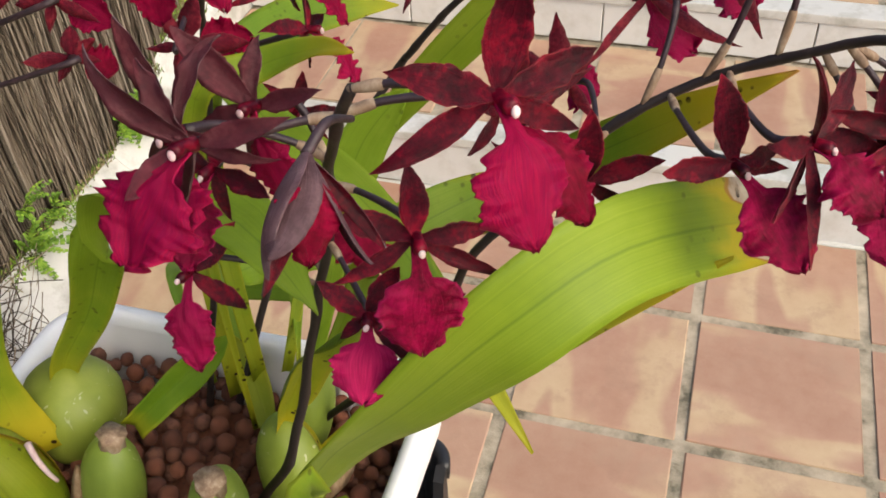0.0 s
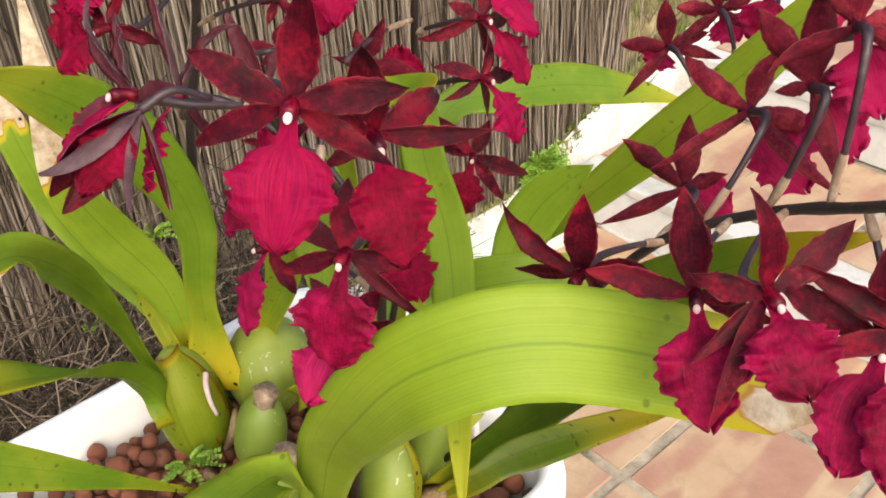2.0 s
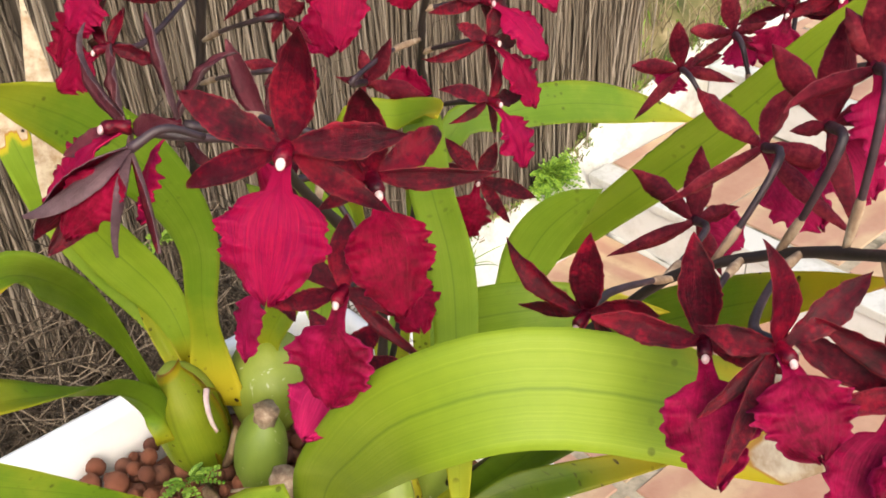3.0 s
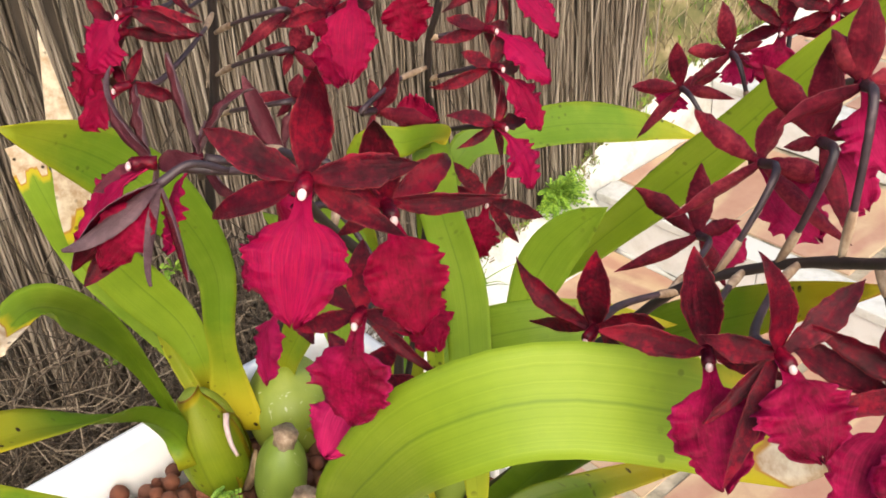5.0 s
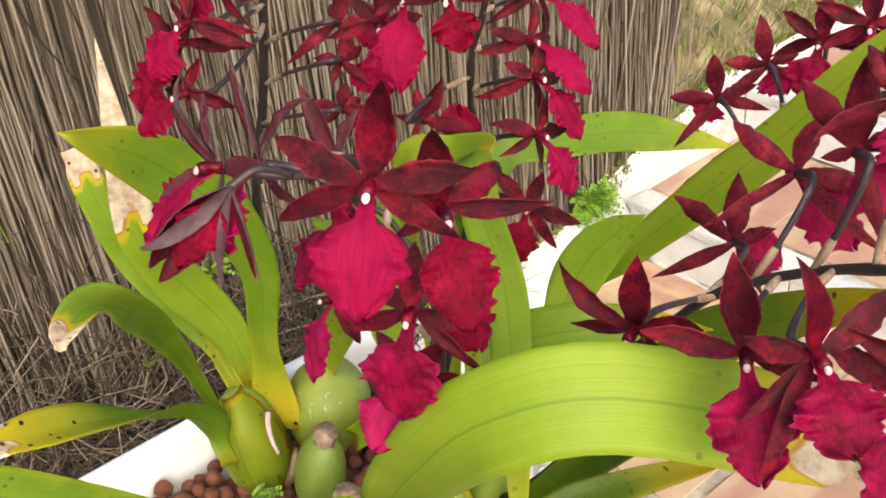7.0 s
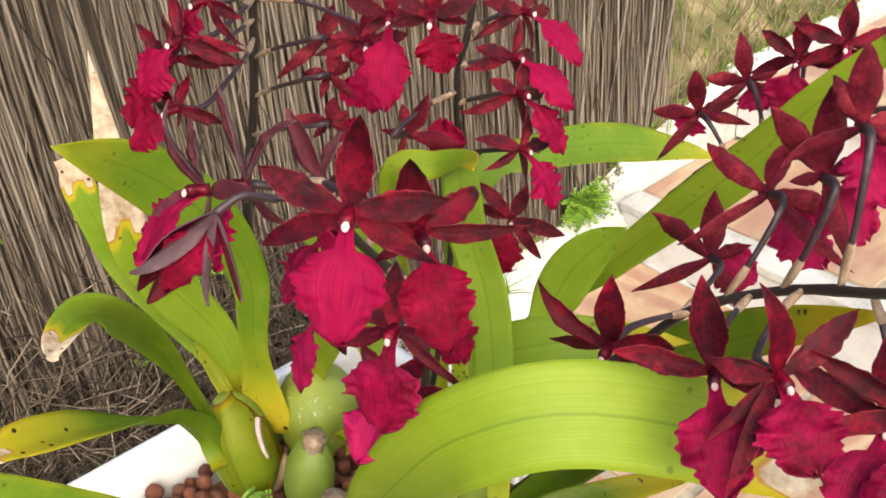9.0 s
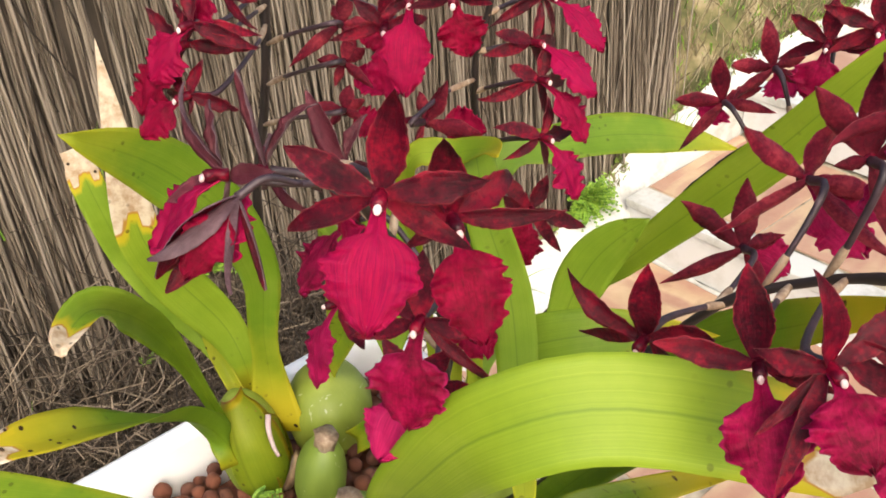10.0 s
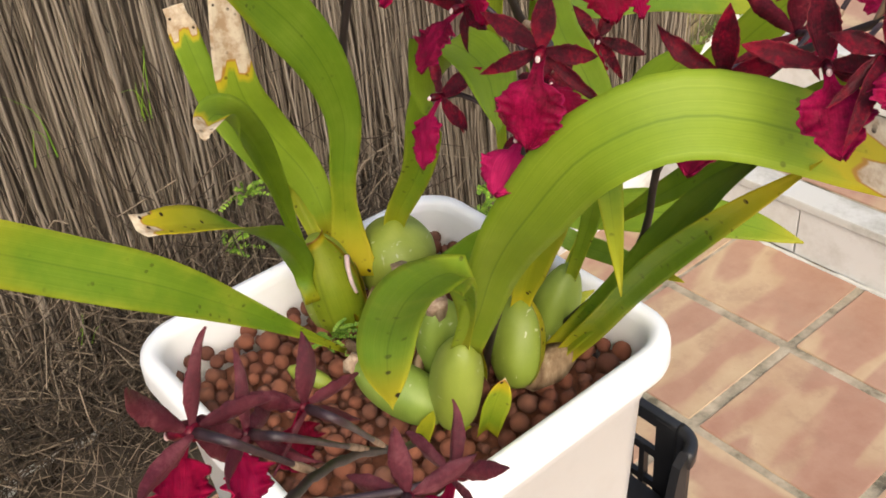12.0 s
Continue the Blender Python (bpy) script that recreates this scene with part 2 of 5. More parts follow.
def petal_material(name, stops, vein, rough, through, sheen=0.0, gloss=0.4, rim=None, other=None):
    m, nt, b = shader(name, rough)
    uv = nt.nodes.new("ShaderNodeUVMap").outputs[0]
    vec, rnd = offset_by_random(nt, coords(nt))
    patch = noise_tex(nt, vec, 130.0, 4.0, 0.6)
    veins = noise_tex(nt, stretch(nt, uv, (1.2, 11.0, 1.0)), 1.6, 4.0, 0.65, 0.4)
    cloud = noise_tex(nt, vec, 48.0, 3.0, 0.55)
    tone = calc(nt, "ADD", calc(nt, "MULTIPLY", patch, 0.42), calc(nt, "ADD", calc(nt, "MULTIPLY", veins, 0.16), calc(nt, "MULTIPLY", cloud, 0.42)))
    grain = noise_tex(nt, vec, 620.0, 3.0, 0.6)
    col = ramp(nt, calc(nt, "ADD", tone, calc(nt, "MULTIPLY", calc(nt, "SUBTRACT", grain, 0.5), 0.34)), stops)
    col = mix(nt, ramp(nt, veins, [(0.55, (0, 0, 0)), (0.75, (0.3, 0.3, 0.3))]), col, vein)
    if other:
        hue = calc(nt, "ADD", calc(nt, "MULTIPLY", rnd, 0.8), calc(nt, "MULTIPLY", patch, 0.2))
        col = mix(nt, ramp(nt, hue, [(0.25, (0, 0, 0)), (0.85, (0.9, 0.9, 0.9))]), col, mix(nt, ramp(nt, veins, [(0.4, (0, 0, 0)), (0.7, (1, 1, 1))]), other, vein))
    if rim:
        across = nt.nodes.new("ShaderNodeSeparateXYZ")
        nt.links.new(uv, across.inputs[0])
        v = calc(nt, "ADD", calc(nt, "ABSOLUTE", across.outputs["Y"]), calc(nt, "MULTIPLY", patch, 0.08))
        col = mix(nt, ramp(nt, calc(nt, "MULTIPLY", v, 0.5), [(rim[0], (0, 0, 0)), (rim[0] + 0.04, (0.55, 0.55, 0.55))]), col, rim[1])
    bright = calc(nt, "ADD", 0.8, calc(nt, "MULTIPLY", rnd, 0.4))
    sc = nt.nodes.new("ShaderNodeVectorMath")
    sc.operation = "SCALE"
    nt.links.new(col, sc.inputs[0])
    nt.links.new(bright, sc.inputs["Scale"])
    nt.links.new(sc.outputs[0], b.inputs["Base Color"])
    b.inputs["Specular IOR Level"].default_value = gloss
    b.inputs["Sheen Weight"].default_value = sheen
    b.inputs["Sheen Roughness"].default_value = 0.4
    bump(nt, b, calc(nt, "ADD", veins, calc(nt, "ADD", calc(nt, "MULTIPLY", patch, 0.6), calc(nt, "MULTIPLY", grain, 0.5))), 0.6, 0.0010)
    translucent(nt, b, sc.outputs[0], through)
    return m


def streaky_material(name, stops, scale, along, rough=0.7, island=0.0, depth=0.4):
    """Fibres along one axis of the object, each island of its own shade."""
    m, nt, b = shader(name, rough)
    p = position(nt)
    n = noise_tex(nt, stretch(nt, p, along), scale, 5.0, 0.6)
    fac = n
    if island:
        isl = nt.nodes.new("ShaderNodeNewGeometry").outputs["Random Per Island"]
        info = nt.nodes.new("ShaderNodeObjectInfo").outputs["Random"]
        own = calc(nt, "FRACT", calc(nt, "ADD", isl, info))
        fac = calc(nt, "ADD", calc(nt, "MULTIPLY", n, 1.0 - island), calc(nt, "MULTIPLY", own, island))
    nt.links.new(ramp(nt, fac, stops), b.inputs["Base Color"])
    bump(nt, b, n, depth, 0.001)
    return m


TILE = tile_material()
MORTAR = grout_material()
WHITEWASH = paint_material("white_paint", (0.52, 0.52, 0.50), (0.27, 0.26, 0.22))
RISER = paint_material("glazed_white", (0.60, 0.605, 0.60), (0.46, 0.455, 0.43))
PLASTIC = plastic_material("white_plastic", (0.86, 0.865, 0.87), 0.38, (0.76, 0.76, 0.75))
CRATE = plastic_material("black_plastic", (0.014, 0.014, 0.016), 0.42, (0.05, 0.05, 0.05))
CLAY = clay_material()
LEAF = leaf_material("leaf_blade", 0.36)
SHEATH = leaf_material("leaf_sheath", 0.05)
BULB = bulb_material()
SEPAL = petal_material("sepal_face", [(0.37, (0.020, 0.0006, 0.0042)), (0.5, (0.082, 0.0014, 0.0110)), (0.61, (0.23, 0.0038, 0.021))], (0.24, 0.005, 0.016), 0.34, 0.12, 0.0, 0.24, rim=(0.480, (0.36, 0.04, 0.05)))
SEPAL_BACK = petal_material("sepal_back", [(0.36, (0.048, 0.002, 0.008)), (0.5, (0.130, 0.006, 0.018)), (0.62, (0.26, 0.024, 0.038))], (0.10, 0.003, 0.011), 0.42, 0.12, 0.0, 0.14, rim=(0.482, (0.36, 0.10, 0.11)))
SEPAL_DUSK = petal_material("sepal_dusk", [(0.34, (0.050, 0.006, 0.013)), (0.5, (0.105, 0.016, 0.027)), (0.66, (0.19, 0.055, 0.066))], (0.07, 0.006, 0.013), 0.42, 0.08, 0.0, 0.3)
LIP = petal_material("lip_face", [(0.37, (0.105, 0.0007, 0.009)), (0.5, (0.225, 0.0014, 0.024)), (0.63, (0.36, 0.003, 0.044))], (0.40, 0.006, 0.050), 0.48, 0.18, 0.0, 0.10, rim=(0.72, (0.36, 0.007, 0.060)), other=(0.20, 0.001, 0.044))
LIP_ROSE = petal_material("lip_rose", [(0.37, (0.115, 0.0008, 0.014)), (0.5, (0.25, 0.0018, 0.037)), (0.63, (0.40, 0.005, 0.070))], (0.48, 0.016, 0.10), 0.46, 0.18, 0.0, 0.12, rim=(0.70, (0.44, 0.016, 0.11)), other=(0.27, 0.002, 0.058))
BUD = petal_material("bud_skin", [(0.36, (0.060, 0.026, 0.032)), (0.5, (0.105, 0.054, 0.063)), (0.64, (0.17, 0.095, 0.105))], (0.08, 0.03, 0.04), 0.45, 0.03, 0.0, 0.35)
CAP = petal_material("column_cap", [(0.4, (0.66, 0.42, 0.44)), (0.6, (0.78, 0.64, 0.62))], (0.78, 0.45, 0.50), 0.4, 0.1)
STEM = streaky_material("dark_stem", [(0.3, (0.009, 0.006, 0.006)), (0.6, (0.024, 0.015, 0.014)), (0.8, (0.055, 0.038, 0.034))], 120.0, (1, 1, 0.3), 0.55)
PEDICEL = streaky_material("pedicel", [(0.3, (0.014, 0.009, 0.012)), (0.6, (0.045, 0.023, 0.030)), (0.8, (0.11, 0.07, 0.075))], 150.0, (1, 1, 1), 0.5)
BRACT = streaky_material("dry_bract", [(0.3, (0.16, 0.10, 0.065)), (0.5, (0.30, 0.20, 0.13)), (0.78, (0.56, 0.45, 0.33))], 220.0, (1, 1, 0.4), 0.7)
HUSK = streaky_material("dry_husk", [(0.3, (0.16, 0.085, 0.04)), (0.55, (0.42, 0.29, 0.17)), (0.75, (0.62, 0.5, 0.34))], 160.0, (1, 1, 0.3), 0.75)
REED = streaky_material("weathered_reed", [(0.12, (0.045, 0.033, 0.024)), (0.34, (0.125, 0.098, 0.072)), (0.6, (0.210, 0.172, 0.132)), (0.88, (0.34, 0.29, 0.235))], 130.0, (1, 1, 0.08), 0.8, 0.5)
STRAW = streaky_material("dry_straw", [(0.15, (0.020, 0.014, 0.009)), (0.6, (0.070, 0.049, 0.032)), (0.9, (0.30, 0.24, 0.175))], 90.0, (1, 1, 1), 0.85, 0.7)
HAY = streaky_material("pale_hay", [(0.15, (0.11, 0.08, 0.040)), (0.5, (0.27, 0.21, 0.115)), (0.9, (0.46, 0.39, 0.25))], 60.0, (1, 1, 1), 0.85, 0.7)
# dark brown imitating shade in the fence gaps; also colours the wire
SHADE = streaky_material("gap_shade_and_wire", [(0.3, (0.042, 0.032, 0.024)), (0.7, (0.11, 0.088, 0.069))], 60.0, (1, 1, 0.1), 0.9)
SOIL = streaky_material("soil", [(0.3, (0.022, 0.016, 0.011)), (0.6, (0.055, 0.041, 0.028)), (0.8, (0.12, 0.09, 0.062))], 40.0, (1, 1, 1), 0.95)
MOSS = streaky_material("mossy_bank", [(0.32, (0.055, 0.062, 0.020)), (0.46, (0.13, 0.12, 0.045)), (0.58, (0.25, 0.20, 0.10)), (0.72, (0.38, 0.32, 0.19))], 11.0, (1, 1, 1), 0.95)
WEED = streaky_material("weed_green", [(0.2, (0.07, 0.15, 0.012)), (0.5, (0.15, 0.29, 0.025)), (0.8, (0.28, 0.42, 0.05))], 60.0, (1, 1, 1), 0.55, 0.6)

# ---- building helpers ----
def mesh_of(bm, name, *mats, smooth=True):
    me = bpy.data.meshes.new(name)
    bm.to_mesh(me)
    bm.free()
    for m in mats:
        me.materials.append(m)
    if smooth:
        me.polygons.foreach_set("use_smooth", [True] * len(me.polygons))
    return me


def part(name, bm, material, parent, label="", smooth=True):
    mats = material if isinstance(material, tuple) else (material,)
    ob = new(name, mesh_of(bm, name, *mats, smooth=smooth))
    ob.parent = parent
    return tagged(ob, label)


def thing(name, label, category, at=(0, 0, 0), group="", kind=""):
    ob = new(name)
    ob.location = at
    ob.empty_display_size = 0.02
    return tagged(ob, label, category, group, kind)


def add_box(bm, lo, hi, bevel=0.0):
    vs = [bm.verts.new((x, y, z)) for z in (lo[2], hi[2]) for x, y in ((lo[0], lo[1]), (hi[0], lo[1]), (hi[0], hi[1]), (lo[0], hi[1]))]
    fs = [bm.faces.new([vs[i] for i in f]) for f in ((3, 2, 1, 0), (4, 5, 6, 7), (0, 1, 5, 4), (1, 2, 6, 5), (2, 3, 7, 6), (3, 0, 4, 7))]
    if bevel:
        edges = list({e for f in fs for e in f.edges})
        bmesh.ops.bevel(bm, geom=edges, offset=bevel, segments=2, affect="EDGES", profile=0.6)
    return bm


def box(lo, hi, bevel=0.0):
    return add_box(bmesh.new(), lo, hi, bevel)


def spline(points, n):
    """A smooth curve through the points, n samples."""
    pts = [Vector(p) for p in points]
    ext = [2 * pts[0] - pts[1], *pts, 2 * pts[-1] - pts[-2]]
    out = []
    for k in range(n):
        u = k / (n - 1) * (len(pts) - 1) * 0.999999
        i = int(u)
        f = u - i
        a, b, c, d = ext[i:i + 4]
        out.append(0.5 * (2 * b + (c - a) * f + (2 * a - 5 * b + 4 * c - d) * f * f + (3 * b - a - 3 * c + d) * f ** 3))
    return out


def tube(bm, line, radii, sides=8, cap=True):
    """A round tube along a line with its own radius at each sample."""
    rings, last = [], None
    for i, p in enumerate(line):
        t = (line[min(i + 1, len(line) - 1)] - line[max(i - 1, 0)]).normalized()
        ref = last or (Vector((0, 0, 1)) if abs(t.z) < 0.9 else Vector((1, 0, 0)))
        s = (ref - t * ref.dot(t)).normalized()
        last = s
        b = t.cross(s)
        r = radii[i] if hasattr(radii, "__len__") else radii
        rings.append([bm.verts.new(p + (s * math.cos(a) + b * math.sin(a)) * r) for a in (2 * math.pi * k / sides for k in range(sides))])
    for q, w in zip(rings, rings[1:]):
        for k in range(sides):
            bm.faces.new((q[k], q[(k + 1) % sides], w[(k + 1) % sides], w[k]))
    if cap:
        bm.faces.new(rings[0][::-1])
        bm.faces.new(rings[-1])
    return bm


# ---- the terrace: floor, steps, kerb, fence ----
T_SIZE, JOINT = 0.30, 0.021
STEP_1, STEP_2 = 0.272, 0.712
RISE_1, RISE_2 = 0.142, 0.268
KERB_OUT, KERB_IN, STEP_IN = -0.655, -0.535, -0.602

ground = tagged(part("ground", box((-60, -60, -0.30), (60, 60, -0.06)), SOIL, None), "bare dry earth round the terrace", "ground", kind="structure")
floor = tagged(part("floor", box((KERB_OUT, -2.7, -0.05), (3.0, STEP_1, 0.0025)), MORTAR, None, smooth=False), "terracotta tile floor with mossy mortar joints", "floor", kind="structure")
step_1 = tagged(part("step_1", box((STEP_IN + 0.001, STEP_1 + 0.012, -0.05), (3.0, STEP_2 + 0.02, RISE_1 - 0.0035)), MORTAR, None, smooth=False), "low terrace step with white riser and terracotta tread", "step", kind="structure")
step_2 = tagged(part("step_2", box((STEP_IN + 0.001, STEP_2 + 0.012, -0.05), (3.0, STEP_2 + 1.866, RISE_2 - 0.0035)), MORTAR, None, smooth=False), "upper terrace landing with white riser and terracotta tiles", "step", kind="structure")

rng = random.Random(4)


def nosing(name, y, rise, parent):
    bm = bmesh.new()
    x = STEP_IN + 0.002
    while x < 2.6:
        w = 1.1 + rng.uniform(-0.06, 0.06)
        add_box(bm, (x, y - 0.006 + rng.uniform(-0.002, 0.002), rise - 0.02), (x + w - 0.0015, y + 0.066 + rng.uniform(-0.003, 0.003), rise + 0.003 + rng.uniform(-0.001, 0.001)), 0.004)
        x += w
    part(name, bm, WHITEWASH, parent, "white painted step edge", smooth=False)


def riser(y, low, high, parent):
    x = -0.64
    while x < 2.6:
        a = max(x, STEP_IN + 0.001)
        bm = box((a + 0.0015, y + rng.uniform(-0.001, 0.001), low), (x + 0.4685, y + 0.02, high), 0.0025)
        part("riser_slab", bm, RISER, parent, smooth=False)
        x += 0.47


nosing("step_edge", STEP_1, RISE_1, step_1)
nosing("step_edge", STEP_2, RISE_2, step_2)
riser(STEP_1, 0.004, RISE_1 - 0.021, step_1)
riser(STEP_2, RISE_1 + 0.004, RISE_2 - 0.021, step_2)
skim = bmesh.new()
line = [Vector((x, STEP_1 - 0.006 + 0.003 * math.sin(9 * x) + rng.uniform(-0.002, 0.002), 0.001)) for x in np.arange(STEP_IN + 0.07, 3.0, 0.03)]
tube(skim, line, [0.007 + rng.uniform(-0.002, 0.002) for _ in line], 6)
part("mortar_fillet", skim, WHITEWASH, step_1, "pale mortar smear along the foot of the riser")

# kerb along the fence, stepping up with the treads
kerb = tagged(new("kerb"), "white painted kerb along the reed fence", "kerb", kind="structure")
KERB_LINE = [(-3.2, 0.03), (0.08, 0.03), (0.75, RISE_2 + 0.03), (5.0, RISE_2 + 0.05)]


def kerb_top(y):
    for (a, p), (b, q) in zip(KERB_LINE, KERB_LINE[1:]):
        if y <= b:
            return p + (q - p) * (y - a) / (b - a)
    return KERB_LINE[-1][1]


def haunch(y):
    """How far the painted top climbs towards the fence."""
    return 0.085 - 0.065 * min(1.0, max(0.0, (y - 0.35) / 0.5))


def kerb_length(y0, y1):
    bm = bmesh.new()
    n = max(2, int((y1 - y0) / 0.02))
    rows = []
    for k in range(n + 1):
        y = y0 + (y1 - y0) * k / n
        top = kerb_top(y) + noise.noise(Vector((3, y * 7, 0))) * 0.004
        wob = noise.noise(Vector((0, y * 9, 5))) * 0.005
        inner = KERB_IN + (STEP_IN - KERB_IN) * min(1.0, max(0.0, (y - 0.245) / 0.025))
        up = haunch(y) + noise.noise(Vector((8, y * 5, 1))) * 0.012
        rows.append([bm.verts.new((x, y, z)) for x, z in ((KERB_OUT - 0.001, -0.05), (KERB_OUT - 0.001, top + up - 0.008), (KERB_OUT + 0.006, top + up), (KERB_OUT + 0.25 * (inner - KERB_OUT) + wob, top + up * 0.72), (inner - 0.012 + wob, top), (inner - 0.003 + wob, top - 0.004), (inner + wob, top - 0.014), (inner, -0.05))])
    for a, b in zip(rows, rows[1:]):
        for k in range(7):
            bm.faces.new((a[k], b[k], b[k + 1], a[k + 1]))
    bm.faces.new(rows[0])
    bm.faces.new(rows[-1][::-1])
    part("kerb_length", bm, WHITEWASH, kerb, smooth=False)


for y0, y1 in ((-3.2, -1.6), (-1.6, 0.08), (0.08, 0.75), (0.75, 5.0)):
    kerb_length(y0 + 0.001, y1)


def tile_mesh(w, d, seed):
    r = random.Random(seed)
    bm = box((-w / 2, -d / 2, -0.012), (w / 2, d / 2, 0.0), 0.0025)
    for v in bm.verts:
        v.co.x += noise.noise(Vector((v.co.x * 8, v.co.y * 8, seed))) * 0.004
        v.co.y += noise.noise(Vector((v.co.y * 8, v.co.x * 8, seed + 9))) * 0.004
        if v.co.z > -0.006:
            v.co.z += r.uniform(-0.0008, 0.0008)
    return mesh_of(bm, "tile", TILE, smooth=False)


SQUARE = [tile_mesh(T_SIZE - JOINT, T_SIZE - JOINT, s) for s in range(6)]
CUT = [tile_mesh(T_SIZE - JOINT, STEP_1 - 0.005 - JOINT, s + 20) for s in range(4)]
TREAD = [tile_mesh(T_SIZE - JOINT, STEP_2 - STEP_1 - 0.066 - JOINT, s + 40) for s in range(4)]


def lay(meshes, x, y, z, parent):
    ob = new("tile", meshes[rng.randrange(len(meshes))])
    ob.parent = parent
    quarter = rng.choice((0, 2)) if len(meshes) < 6 else rng.randrange(4)
    ob.matrix_basis = pose(x + rng.uniform(-0.002, 0.002), y + rng.uniform(-0.002, 0.002), z + rng.uniform(-0.001, 0.001), rng.uniform(-0.3, 0.3), rng.uniform(-0.3, 0.3), 90 * quarter + rng.uniform(-0.5, 0.5))


def lay_floor():
    for y, wide, z, parent in ((STEP_1 + 0.066, STEP_2 - STEP_1 - 0.066, RISE_1, step_1), (STEP_2 + 0.066, 1.79, RISE_2, step_2)):
        sliver = tile_mesh(0.03, wide - JOINT, 77)
        ob = new("tile", sliver)
        ob.parent = parent
        ob.location = (STEP_IN + 0.017, y + wide / 2, z)
    for i in range(-2, 10):
        x = (i + 0.5) * T_SIZE
        for j in range(-9, 0):
            lay(SQUARE, x if i > -2 else x + 0.012, (j + 0.5) * T_SIZE, 0.006, floor)
        lay(CUT, x if i > -2 else x + 0.012, (STEP_1 - 0.005) / 2, 0.006, floor)
        lay(TREAD, x if i > -2 else x + 0.012, (STEP_1 + 0.066 + STEP_2) / 2, RISE_1, step_1)
        for j in range(6):
            lay(SQUARE, x if i > -2 else x + 0.012, STEP_2 + 0.066 + (j + 0.5) * T_SIZE, RISE_2, step_2)


# reed fence
FENCE_X, FENCE_END = -0.672, 0.512
fence = tagged(new("fence"), "weathered grey-brown reed screen fence", "fence", kind="structure")
# plain sheet, its dark colour stands in for the shade between reeds
part("backing", box((FENCE_X - 0.035, -3.2, -0.05), (FENCE_X - 0.022, FENCE_END - 0.01, 1.75)), SHADE, fence, "dark sheet coloured as the shade between the reeds", smooth=False)


def reed(bm, y, x, z0, z1, r, wander):
    n = 9
    ph = rng.uniform(0, 6)
    lean = rng.uniform(-0.03, 0.03)
    line = [Vector((x + 0.003 * math.sin(ph + 5 * k / n) * wander, y + lean * (k / n - 0.5) + 0.004 * math.sin(2 * ph + 7 * k / n) * wander, z0 + (z1 - z0) * k / (n - 1))) for k in range(n)]
    tube(bm, line, [r * (1 + 0.15 * math.sin(ph + 3 * k)) for k in range(n)], 5)


rear = bmesh.new()
y = -3.2
while y < FENCE_END:
    reed(rear, y, FENCE_X - 0.014 + rng.uniform(-0.004, 0.004), -0.05, 1.75, rng.uniform(0.0016, 0.0036), 2.6)
    y += rng.choice((0.004, 0.005, 0.007, 0.009))
tagged(part("rear_reeds", rear, REED, fence), kind="stuff")
front = bmesh.new()
y = -3.2
while y < FENCE_END:
    reed(front, y, FENCE_X + rng.uniform(-0.006, 0.004), -0.05, rng.uniform(1.1, 1.74), rng.uniform(0.0010, 0.0029), 3.2)
    y += rng.uniform(0.003, 0.011)
tagged(part("front_reeds", front, REED, fence), kind="stuff")
REEDS = []
for k in range(14):
    bm = bmesh.new()
    reed(bm, 0, 0, -0.04, rng.uniform(1.2, 1.72), rng.uniform(0.0011, 0.0029), 3.6)
    REEDS.append(mesh_of(bm, "reed", REED))


def plant_reeds():
    y, count = -1.75, 0
    while y < FENCE_END and count < 330:
        ob = new("reed", rng.choice(REEDS))
        ob.parent = fence
        ob.matrix_basis = pose(FENCE_X + rng.uniform(-0.004, 0.009), y, 0, rng.gauss(0, 2.2), rng.uniform(-0.7, 0.6), rng.uniform(0, 360))
        y += rng.choice((0.002, 0.004, 0.007, 0.010, 0.013))
        count += 1


wires = bmesh.new()
for z in (0.28, 0.62, 0.96, 1.3):
    pts = [Vector((FENCE_X + 0.009 + rng.uniform(-0.001, 0.002), yy, z + 0.006 * math.sin(5 * yy) + rng.uniform(-0.002, 0.002))) for yy in np.arange(-3.2, FENCE_END, 0.03)]
    tube(wires, pts, 0.0007, 5)
part("binding_wire", wires, SHADE, fence, "thin dark binding wire")


# loose straws and fibres hanging on the fence and heaped at its foot
def straws(bm, count, place, length, r, curl=0.25):
    for _ in range(count):
        p, d = place()
        L = length * rng.uniform(0.4, 1.2)
        bend = Vector((rng.uniform(-1, 1), rng.uniform(-1, 1), rng.uniform(-1, 1))) * L * curl
        line = spline([p, p + d * L * 0.5 + bend, p + d * L], 6)
        tube(bm, line, r * rng.uniform(0.6, 1.3), 4, cap=False)


def on_fence():
    z = rng.uniform(0.02, 1.4)
    return Vector((FENCE_X + rng.uniform(0.004, 0.014), rng.uniform(-2.2, FENCE_END - 0.02), z)), Vector((rng.uniform(-0.04, 0.08), rng.gauss(0, 0.14), rng.choice((-1, 1)))).normalized()


def at_foot():
    h = abs(rng.gauss(0, 0.17))
    return Vector((FENCE_X + 0.01 + rng.uniform(0, 0.20) * max(0.15, 1 - h / 0.2), rng.uniform(-2.3, -0.42), 0.04 + h)), Vector((rng.uniform(-0.2, 0.6), rng.gauss(0, 0.7), rng.gauss(0, 0.8))).normalized()


bm = bmesh.new()
straws(bm, 1300, on_fence, 0.22, 0.0012, 0.08)
tagged(part("loose_straws", bm, STRAW, None), "loose dry straws hanging out of the reed fence", "straw", kind="stuff")
bm = bmesh.new()
straws(bm, 5200, at_foot, 0.17, 0.0011, 0.3)
tagged(part("dry_litter", bm, STRAW, None), "tangled dry roots and grass heaped at the fence foot", "litter", kind="stuff")


